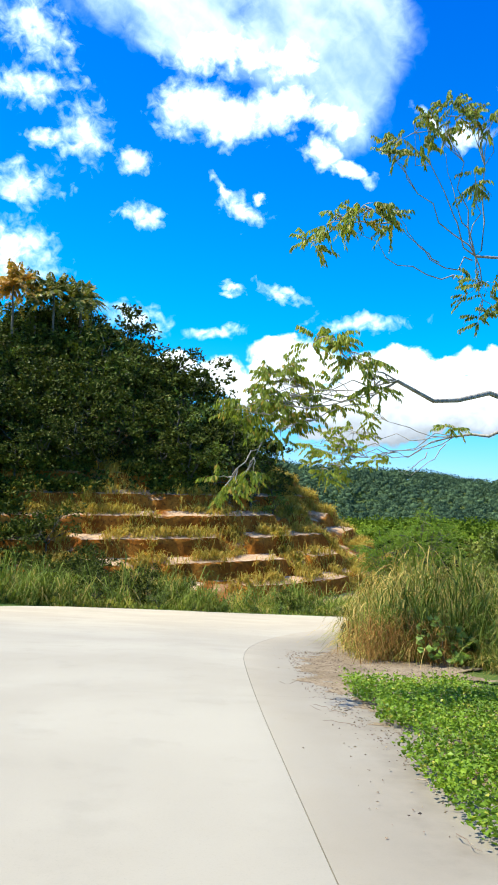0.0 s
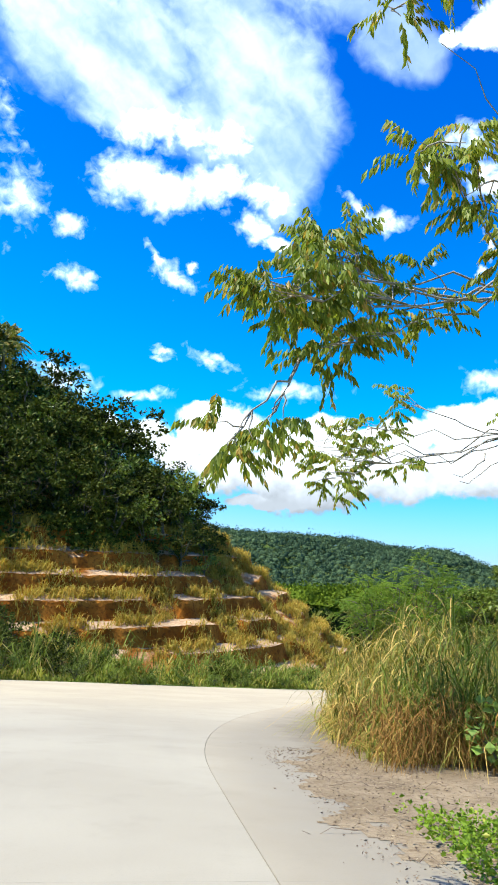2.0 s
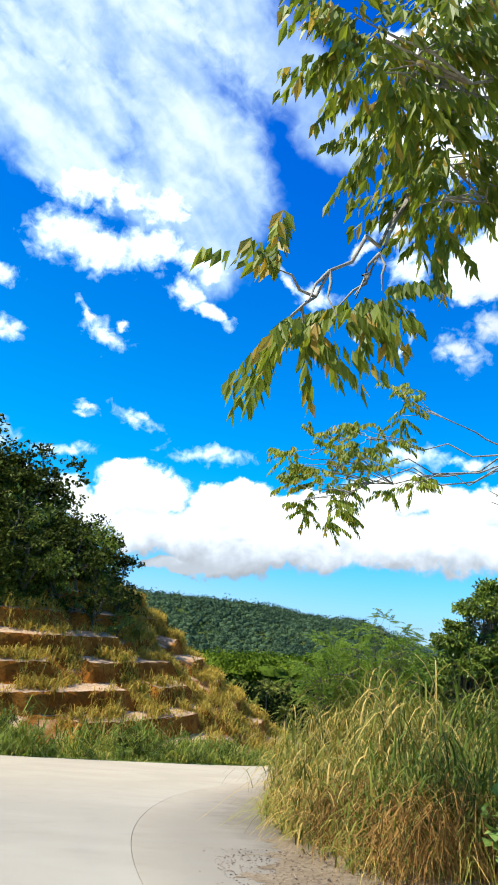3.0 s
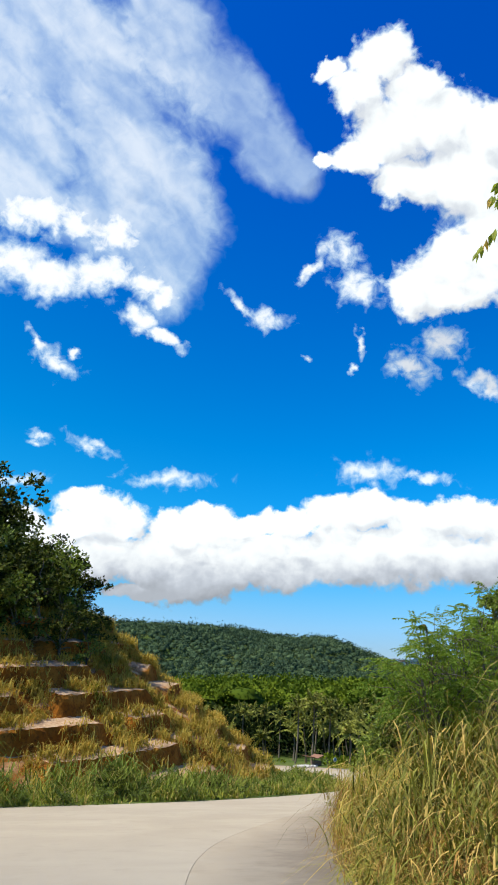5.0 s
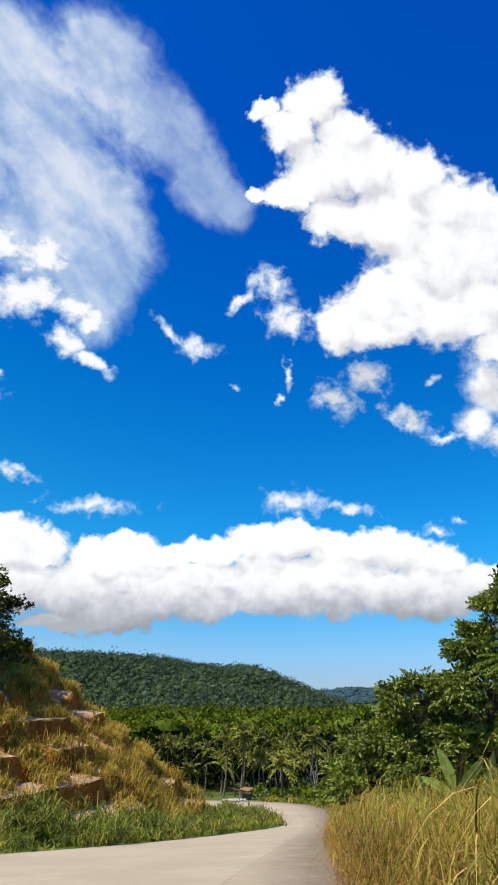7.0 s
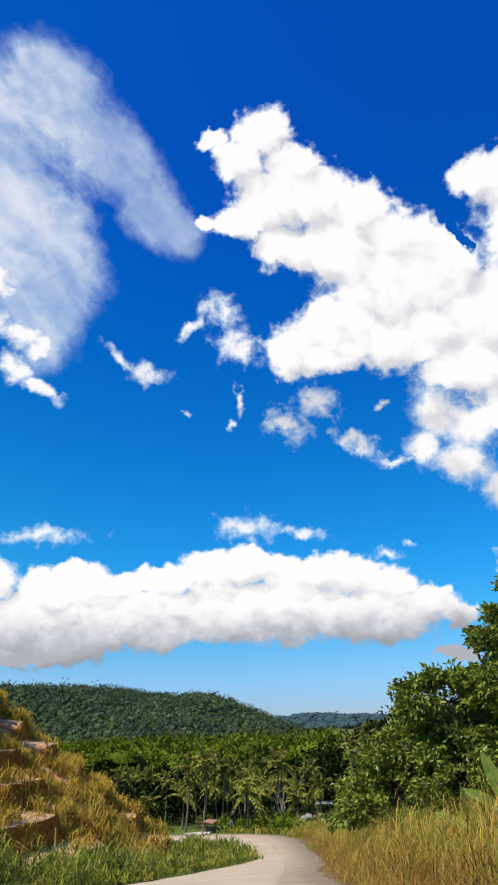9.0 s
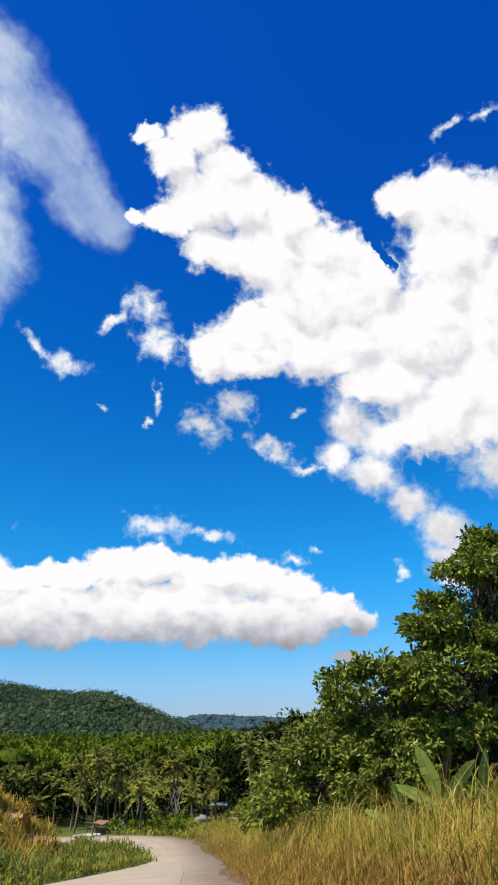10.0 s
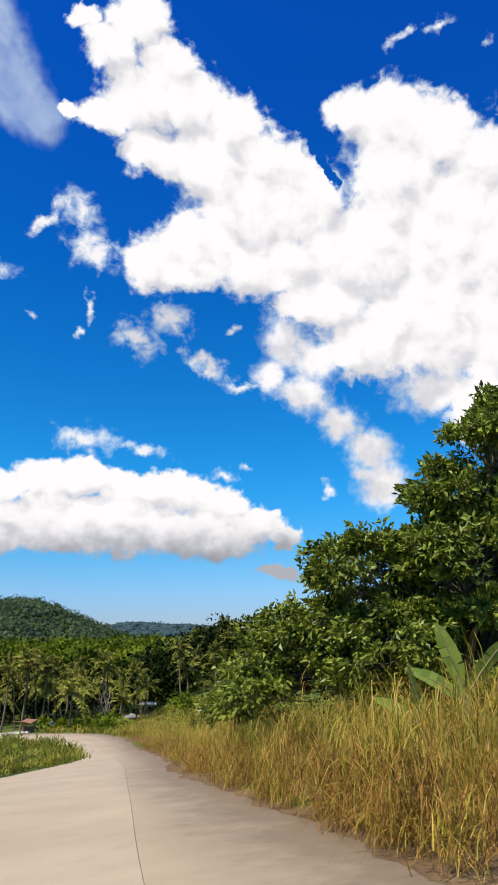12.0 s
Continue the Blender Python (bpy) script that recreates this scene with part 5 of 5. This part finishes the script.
# ---- bushes of the left verge ----
for i, (x, y, k) in enumerate(((-12.5, 59.5, 1.5), (-9.0, 61.0, 1.4), (-14.5, 63.0, 1.8), (-5.5, 62.5, 1.1), (3.8, 63.0, 0.95), (-11.5, 66.5, 1.7), (-17.0, 61.0, 1.5), (12.5, 70.0, 0.7), (-18.5, 67.0, 2.0), (-8.5, 68.5, 1.5), (-15.5, 71.0, 2.1), (-21.0, 74.0, 2.3))):
    put_tree("verge_bush", SHRUBS[1], (x, y, float(surface_z(x, y)) - 0.1), rgs.uniform(0, 360), k, "leafy green bush on the verge below the terraces", "shrub", "verge bushes")


for i, (x, y, k) in enumerate(((-4.2, 57.6, 0.6), (-1.6, 58.6, 0.5), (0.6, 58.8, 0.42), (3.0, 60.0, 0.5), (5.4, 61.4, 0.45), (8.8, 63.8, 0.5), (10.6, 65.2, 0.4), (13.4, 67.6, 0.45), (16.6, 71.2, 0.4), (19.4, 74.6, 0.42), (23.0, 79.0, 0.4), (-7.0, 57.4, 0.7), (-10.5, 57.0, 0.8), (6.6, 65.0, 0.6), (15.0, 72.0, 0.5))):
    put_tree("verge_bush", SHRUBS[0], (x, y, float(land(x, y)) - 0.15), rgs.uniform(0, 360), k, "low leafy bush among the verge grass beside the road", "shrub", "low verge bushes")


def pinnate(tips, outs, rng, per, length, pairs, size, hang):
    """Feather-shaped leaves: leaflets in two rows along arching stalks. Returns points, ways and sizes."""
    at, way, sz = [], [], []
    for p, d in zip(tips, outs):
        for _ in range(per):
            g = d * 0.6 + rng.normal(0, 0.5, 3)
            g[2] = g[2] * 0.4 + 0.05
            g /= np.linalg.norm(g)
            L = rng.uniform(0.75, 1.15) * length
            u = np.linspace(0.15, 1, pairs)
            pts = p + g * L * u[:, None]
            pts[:, 2] -= 0.25 * L * u ** 2
            sd_ = np.cross(g, (0, 0, 1.0))
            sd_ /= np.linalg.norm(sd_) + 1e-9
            for sg in (-1, 1):
                at.append(pts)
                way.append(np.broadcast_to(g * 0.35 + sd_ * sg * (1.2 - hang) + np.array([0, 0, -hang]), pts.shape) + rng.normal(0, 0.12, pts.shape))
                sz.append(rng.uniform(0.85, 1.15, pairs) * size)
    return np.vstack(at), np.vstack(way), np.concatenate(sz)


# ---- tree overhanging the road, its trunk out of sight ----
def put_overhang():
    rng = np.random.default_rng(9)
    root = (8.2, 14.5, float(land(8.2, 14.5)) - 0.2)
    t = thing("overhanging_tree", root)
    tagged(t, "tree with bare grey limbs and drooping pinnate leaves above the road", "tree")
    o = np.array(root)
    crown = np.array((7.6, 14.2, 4.0))
    fork_a, fork_b, fork_c = np.array((2.4, 11.2, 3.55)), np.array((4.7, 15.9, 3.1)), np.array((4.0, 12.2, 6.0))
    wood = [tube(bow(o, crown, 0, 0.02, 7, rng) - o, np.linspace(0.26, 0.17, 7), 9),
            tube(bow(crown, (7.0, 13.6, 8.2), 0, 0.03, 6, rng) - o, np.linspace(0.16, 0.05, 6), 7),
            tube(bow(crown, fork_a, 0.05, 0.02, 9, rng) - o, np.linspace(0.075, 0.03, 9), 7),
            tube(bow(crown, fork_b, 0.06, 0.02, 9, rng) - o, np.linspace(0.065, 0.026, 9), 7),
            tube(bow((7.25, 13.8, 6.0), fork_c, 0.08, 0.02, 9, rng) - o, np.linspace(0.06, 0.022, 9), 7)]
    # end of each bough, radius of its leafy end, number of twigs, where it forks off
    boughs = [((1.05, 9.85, 3.95), 0.32, 8, fork_a), ((1.5, 9.95, 3.75), 0.36, 8, fork_a), ((1.85, 10.4, 3.5), 0.28, 5, fork_a), ((0.45, 10.9, 3.45), 0.42, 12, fork_a), ((0.85, 11.1, 3.2), 0.46, 14, fork_a), ((0.2, 10.6, 3.15), 0.38, 10, fork_a), ((1.3, 11.1, 3.35), 0.36, 7, fork_a),
              ((-0.1, 10.25, 2.9), 0.18, 5, fork_a), ((0.1, 10.4, 3.0), 0.24, 6, fork_a), ((0.5, 10.9, 2.72), 0.36, 7, fork_a), ((-0.3, 10.6, 1.85), 0.24, 5, (0.3, 10.9, 2.7)), ((0.0, 10.7, 2.1), 0.22, 4, (0.3, 10.9, 2.7))]
    boughs += [((2.1, 16.9, 2.75), 0.6, 14, fork_b), ((1.8, 16.8, 2.35), 0.45, 11, fork_b), ((2.5, 16.6, 3.2), 0.42, 8, fork_b), ((1.75, 16.9, 2.95), 0.36, 6, fork_b), ((2.85, 16.4, 2.6), 0.38, 5, fork_b), ((2.75, 16.2, 3.65), 0.28, 4, fork_b), ((4.5, 15.6, 3.35), 0.22, 3, fork_b),
               ((1.6, 9.75, 5.85), 0.3, 7, (2.1, 10.1, 5.75)), ((1.2, 10.1, 5.8), 0.24, 5, (2.1, 10.1, 5.75)), ((0.9, 10.5, 5.58), 0.16, 3, (1.3, 10.2, 5.75)), ((2.0, 9.95, 5.8), 0.18, 3, (2.1, 10.1, 5.75)), ((2.75, 11.5, 7.9), 0.4, 8, fork_c), ((3.3, 11.5, 8.2), 0.42, 10, fork_c), ((3.95, 11.5, 8.2), 0.4, 9, fork_c), ((2.3, 11.5, 7.55), 0.26, 4, fork_c), ((3.8, 11.6, 7.2), 0.28, 4, fork_c), ((4.1, 12.4, 5.55), 0.3, 6, fork_c), ((4.25, 12.6, 5.1), 0.28, 5, fork_c)]
    at, way, size = [], [], []
    for c, r, k, start in boughs:
        c = np.array(c)
        limb = bow(start, c, 0.05, 0.03, 8, rng)
        wood.append(tube(limb - o, np.linspace(0.014, 0.005, 8), 6))
        tips, out = shell(k, c, (r, r, r * 0.8), rng, 0.2, -1.0)
        for p in tips:
            wood.append(tube(bow(limb[rng.integers(5, 8)], p, -0.03, 0.05, 4, rng) - o, np.linspace(0.009, 0.003, 4), 4))
        a_1, w_1, s_1 = pinnate(tips, out, rng, 4, 0.32, 8, 0.1, 0.92)
        at.append(a_1), way.append(w_1), size.append(s_1)
    # thin bare shoots
    for p, q in (((4.0, 15.6, 2.7), (3.2, 14.9, 2.25)), ((4.0, 12.4, 6.0), (2.1, 10.1, 5.75)), ((3.7, 12.5, 5.75), (1.7, 11.4, 6.1)), ((3.4, 12.4, 5.95), (2.5, 11.8, 6.6)), ((3.9, 12.2, 6.3), (3.3, 11.6, 7.6)), ((4.4, 15.5, 2.9), (3.4, 15.2, 2.2))):
        wood.append(tube(bow(p, q, 0.12, 0.02, 8, rng) - o, np.linspace(0.013, 0.004, 8), 5))
    v, f = leaves(np.vstack(at) - o, np.vstack(way), np.concatenate(size), 0.36, 0.05, rng)
    wv, wf = join(*wood)
    part("trunk", mesh("trunk", wv, wf, PALEBARK, True), t)
    part("crown", mesh("crown", v, f, OVERLEAF), t)


put_overhang()


# ---- feathery shrub rising out of the reeds ----
def put_feather(at_, lobes_, label, seed):
    rng = np.random.default_rng(seed)
    o = np.array((*at_, float(land(*at_)) - 0.1))
    t = thing("feathery_shrub", tuple(o))
    tagged(t, label, "shrub")
    wood, A, W, S_ = [], [], [], []
    for c, r, k in lobes_:
        c = np.array(c)
        stem = bow(o, c, -0.03, 0.02, 8, rng)
        wood.append(tube(stem - o, np.linspace(0.014, 0.006, 8), 6))
        tips, out = shell(k, c, (r, r, r * 0.7), rng, 0.2, -1.0)
        for p in tips:
            wood.append(tube(bow(stem[rng.integers(4, 8)], p, -0.02, 0.03, 4, rng) - o, np.linspace(0.009, 0.003, 4), 4))
        a_1, w_1, s_1 = pinnate(tips, out, rng, 6, 0.36, 13, 0.062, 0.45)
        A.append(a_1), W.append(w_1), S_.append(s_1)
    v, f = leaves(np.vstack(A) - o, np.vstack(W), np.concatenate(S_), 0.3, 0.04, rng)
    wv, wf = join(*wood)
    part("stem", mesh("stem", wv, wf, BARK, True), t)
    part("foliage", mesh("foliage", v, f, FEATHER), t)


put_feather((5.6, 25.2), [((5.1, 24.5, -0.2), 0.8, 24), ((4.2, 24.1, 0.0), 0.4, 12), ((4.5, 23.9, 0.55), 0.3, 7), ((5.6, 24.6, 0.35), 0.75, 20), ((4.5, 25.0, -0.5), 0.55, 12), ((5.9, 25.4, 0.0), 0.9, 22), ((6.4, 24.9, 0.8), 0.7, 18), ((6.2, 25.0, -0.4), 1.0, 28), ((7.0, 25.6, 0.2), 1.0, 26), ((6.8, 24.6, 0.4), 0.8, 20), ((5.0, 24.6, -0.8), 0.7, 20), ((5.7, 24.3, -0.65), 0.8, 22), ((7.2, 25.8, -0.6), 1.0, 20)],
            "light green feathery-leaved shrub rising out of the reeds", 51)


# ---- broad-leaved vine by the reeds ----
def put_vine(at_, seed):
    rng = np.random.default_rng(seed)
    o = np.array((*at_, float(land(*at_)) - 0.05))
    t = thing("broad_leaved_vine", tuple(o))
    tagged(t, "climbing weed with broad grey-green leaves beside the reeds", "weed")
    wood, at2, way2 = [], [], []
    for _ in range(9):
        a = rng.uniform(0, 6.28)
        tip = np.array((0.7 * math.cos(a), 0.5 * math.sin(a), rng.uniform(0.35, 1.15)))
        line = bow((0, 0, 0), tip, -0.12, 0.05, 9, rng)
        wood.append(tube(line, np.linspace(0.009, 0.004, 9), 5))
        for p in line[3:]:
            for _k in range(2):
                w = rng.normal(0, 1, 3)
                w[2] = abs(w[2]) * 0.3 - 0.1
                at2.append(p), way2.append(w)
    v, f = leaves(at2, way2, rng.uniform(0.11, 0.22, len(at2)), 0.95, 0.1, rng)
    part("stem", mesh("stem", *join(*wood), BARK, True), t)
    part("foliage", mesh("foliage", v, f, BANANALEAF), t)


put_vine((4.6, 16.3), 91)
put_vine((5.6, 17.0), 92)


# ---- banana plant in the grass ----
def put_banana(at_, seed):
    rng = np.random.default_rng(seed)
    o = np.array((*at_, float(land(*at_)) - 0.1))
    t = thing("banana_plant", tuple(o), 0.0, 1.02)
    tagged(t, "banana plant with broad torn leaves standing in the dry grass", "banana plant")

    def blade(p, way, L, w, dead=False):
        n = 9
        u = np.linspace(0, 1, n)
        way = np.array(way) / np.linalg.norm(way)
        mid = np.array(p) + way * L * u[:, None]
        mid[:, 2] -= (0.3 if dead else 0.12) * L * u ** 2.6
        sd_ = np.cross(way, (0, 0, 1.0))
        sd_ /= np.linalg.norm(sd_) + 1e-9
        roll = rng.uniform(0.7, 1.4) * rng.choice((-1, 1))
        sd_ = sd_ * math.cos(roll) + np.cross(way, sd_) * math.sin(roll)
        half = w * 0.4 * np.sin(np.clip(u * 0.93 + 0.06, 0, 1) * np.pi) ** 0.55
        vs, fs = [], []
        for sg in (-1, 1):
            for i in range(n - 1):
                # each side is torn into strips that hang a little apart
                tear = rng.uniform(0.0, 0.12)
                a, b = mid[i], mid[i + 1] * (1 - tear * 0.3) + mid[i] * tear * 0.3
                lift = np.array([0, 0, 0.16 - rng.uniform(0, 0.22)])
                q = [a, b, b + sd_ * sg * half[i + 1] + lift * half[i + 1], a + sd_ * sg * half[i] * rng.uniform(0.85, 1.0) + lift * half[i]]
                fs.append([len(vs) + j for j in range(4)])
                vs += q
        v1 = (np.array(vs), np.array(fs))
        rib = tube(mid - np.array([0, 0, 0.012]), np.linspace(0.028, 0.006, n), 5)
        return v1, rib

    for dx, dy, h, r in ((0, 0, 1.9, 0.11), (0.75, -0.5, 1.7, 0.10), (-0.75, 0.5, 1.3, 0.08)):
        stem = tube(bow((dx, dy, 0), (dx * 1.15, dy * 1.15, h), 0, 0.01, 6, rng), np.linspace(r, r * 0.6, 6), 9)
        part("pseudostem", mesh("pseudostem", *stem, BANANASTEM, True), t)
    spec = [((0, 0, 1.8), (-0.25, 0.2, 1.0), 1.75, 0.5, 0), ((0, 0, 1.8), (0.5, -0.5, 1.0), 1.6, 0.46, 0), ((0, 0, 1.7), (-0.9, 0.7, 0.75), 1.5, 0.42, 0), ((0.8, -0.5, 1.6), (0.55, -0.4, 1.0), 1.7, 0.48, 0), ((0.8, -0.5, 1.6), (0.2, -0.1, 1.1), 1.8, 0.5, 0), ((0.8, -0.5, 1.5), (0.95, -0.7, 0.6), 1.5, 0.44, 0),
            ((-0.8, 0.5, 1.2), (-0.2, 0.1, 1.0), 1.45, 0.44, 0), ((-0.8, 0.5, 1.2), (-0.8, 0.6, 0.7), 1.3, 0.4, 0), ((0, 0, 1.8), (0.15, -0.1, 1.0), 2.0, 0.42, 1), ((0.8, -0.5, 1.6), (-0.5, 0.4, 0.9), 1.3, 0.34, 1), ((0.3, -0.2, 1.4), (0.8, -0.6, 0.3), 1.2, 0.35, 1)]
    for p, w, L, wd, dead in spec:
        flat_, rib_ = blade(p, w, L, wd, bool(dead))
        leaf_ = part("leaf", mesh("leaf", *flat_, DEADBANANA if dead else BANANALEAF), t, "withered brown leaf" if dead else "")
        part("midrib", mesh("midrib", *rib_, BANANASTEM, True), leaf_)


BANANASTEM = plain("banana_stem", (0.22, 0.20, 0.09), 0.6, 0.4, 8.0)
DEADBANANA = leaf_material("withered_banana_leaf", (0.07, 0.045, 0.015), (0.17, 0.105, 0.03), None, 0.0, 0.2, 0.8, 0.1)
put_banana((15.35, 41.0), 61)

# ================= far end of the road =================
TIN = plain("rusty_red_roofing", (0.27, 0.14, 0.085), 0.6, 0.35, 2.0)
TIMBER = plain("weathered_timber", (0.20, 0.14, 0.09), 0.85, 0.4, 6.0)
PALESTONE = plain("pale_rubble", (0.50, 0.48, 0.45), 0.9, 0.3, 3.0)
GRAVEL = plain("grey_gravel", (0.24, 0.24, 0.24), 0.95, 0.3, 9.0)
BLUETIN = plain("grey_blue_roofing", (0.22, 0.28, 0.33), 0.5, 0.2, 3.0)
SIGNBLUE = plain("sign_blue", (0.10, 0.28, 0.42), 0.5, 0.1, 3.0)
SIGNWHITE = plain("sign_white", (0.75, 0.77, 0.78), 0.5, 0.1, 3.0)


def box_mesh(name, size, mat, at=(0, 0, 0), turn=None):
    bm = bmesh.new()
    bmesh.ops.create_cube(bm, size=1.0, matrix=Matrix.Translation(at) @ (turn or Matrix.Identity(4)) @ Matrix.Diagonal((*size, 1)))
    bmesh.ops.bevel(bm, geom=bm.edges[:], offset=min(size) * 0.12, segments=1, affect="EDGES")
    me = bpy.data.meshes.new(name)
    bm.to_mesh(me)
    bm.free()
    me.materials.append(mat)
    return me


def put_hut(name, x, y, w, d, h, roof, label, turn=0.0):
    t = thing(name, (x, y, float(land(x, y))), turn)
    tagged(t, label, "hut")
    for sx in (-1, 1):
        for sy in (-1, 1):
            part("post", box_mesh("post", (0.12, 0.12, h), TIMBER, (sx * w * 0.42, sy * d * 0.42, h / 2 - 0.05)), t)
    for sg in (-1, 1):
        tilt = Matrix.Rotation(sg * radians(-16), 4, "Y")
        part("roof_panel", box_mesh("roof_panel", (w * 0.62, d * 1.15, 0.06), roof, (sg * w * 0.285, 0, h + 0.08 * w), tilt), t)
    part("counter", box_mesh("counter", (w * 0.8, 0.5, 0.9), TIMBER, (0, -d * 0.35, 0.45)), t)
    return t


put_hut("roadside_stall", 47.6, 142.5, 2.6, 2.2, 1.35, TIN, "small open stall with a rusty red roof", 20)
put_hut("valley_shelter", 79.5, 159.0, 3.6, 3.0, 1.9, BLUETIN, "open shelter with a grey-blue roof in the valley", 55)


def lump(rng, n=14):
    """A rough stone."""
    bm = bmesh.new()
    bmesh.ops.create_icosphere(bm, subdivisions=1, radius=1.0)
    for v in bm.verts:
        v.co *= rng.uniform(0.7, 1.15)
    me = bpy.data.meshes.new("stone")
    bm.to_mesh(me)
    bm.free()
    v = np.array([tuple(q.co) for q in me.vertices])
    f = np.array([tuple(q.vertices) for q in me.polygons])
    bpy.data.meshes.remove(me)
    return v, f


rgl = np.random.default_rng(71)
bits_ = []
for _ in range(80):
    v, f = lump(rgl)
    x, y = 45.2 + rgl.normal(0, 1.2), 140.4 + rgl.normal(0, 0.7)
    k = rgl.uniform(0.12, 0.4)
    bits_.append((v * k * np.array([1, 1, 0.7]) + np.array([x, y, float(land(x, y)) + k * 0.4]), f))
tagged(new("rubble_heap", mesh("rubble_heap", *join(*bits_), PALESTONE)), "heap of pale rubble at the bend of the road", "rubble", kind="stuff")

# gravel heap: an uneven cone
hx, hy = 72.6, 153.6
rr, aa = np.meshgrid(np.linspace(0, 1, 18), np.linspace(0, 2 * np.pi, 48, endpoint=False))
px_, py_ = hx + 3.0 * rr * np.cos(aa), hy + 2.2 * rr * np.sin(aa)
pz_ = land(px_, py_) - 0.1 + 1.4 * (1 - rr) ** 0.9 + 0.12 * ripple(px_, py_, 0.6) * (1 - rr) + 0.25 * ripple(px_, py_, 1.7) * (1 - rr)
k = np.arange(rr.size).reshape(rr.shape)
k2 = np.roll(k, -1, 0)
gf = np.stack([k[:, :-1], k[:, 1:], k2[:, 1:], k2[:, :-1]], -1).reshape(-1, 4)
tagged(new("gravel_heap", mesh("gravel_heap", np.stack([px_, py_, pz_], -1).reshape(-1, 3), gf, GRAVEL, True)), "heap of grey gravel beyond the road", "gravel heap")

# round sign on a post
sx_, sy_ = 50.6, 139.5
sign = thing("road_sign", (sx_, sy_, float(land(sx_, sy_))), 15)
tagged(sign, "round blue and white sign on a thin post", "sign")
part("post", mesh("post", *tube([(0, 0, -0.1), (0, 0, 0.6), (0, 0, 1.3)], [0.03, 0.03, 0.03], 8), TIMBER, True), sign)
board = sign
for nm, r, yy, m_ in (("disc", 0.36, -0.05, SIGNWHITE), ("emblem", 0.25, -0.075, SIGNBLUE), ):
    board = part(nm, mesh(nm, *tube([(0, yy - 0.001, 1.2), (0, yy, 1.2), (0, yy + 0.03, 1.2), (0, yy + 0.031, 1.2)], [0.001, r, r, 0.001], 20), m_), board)

# dead pale tree
me_v = []
rgd = np.random.default_rng(83)
tips_ = [(-1.6, 0, 4.6), (-0.3, 0.5, 5.6), (1.2, 0, 4.4), (0.4, -0.4, 6.2), (-2.2, 0.2, 3.6)]
me_v.append(tube(bow((0, 0, -0.2), (0.1, 0, 2.2), 0, 0.01, 5, rgd), np.linspace(0.16, 0.11, 5), 7))
for q in tips_:
    b_ = bow((0.1, 0, rgd.uniform(1.2, 2.2)), q, -0.05, 0.03, 6, rgd)
    me_v.append(tube(b_, np.linspace(0.09, 0.02, 6), 5))
    for _ in range(3):
        me_v.append(tube(bow(b_[3], b_[3] + rgd.normal(0, 0.7, 3) + np.array([0, 0, 0.8]), 0, 0.03, 4, rgd), np.linspace(0.04, 0.012, 4), 4))
dead = new("dead_tree", mesh("dead_tree", *join(*me_v), PALEBARK, True))
dead.matrix_basis = pose(59.0, 138.0, float(land(59.0, 138.0)))
tagged(dead, "leafless pale tree by the lower road", "tree")

put_slabs()
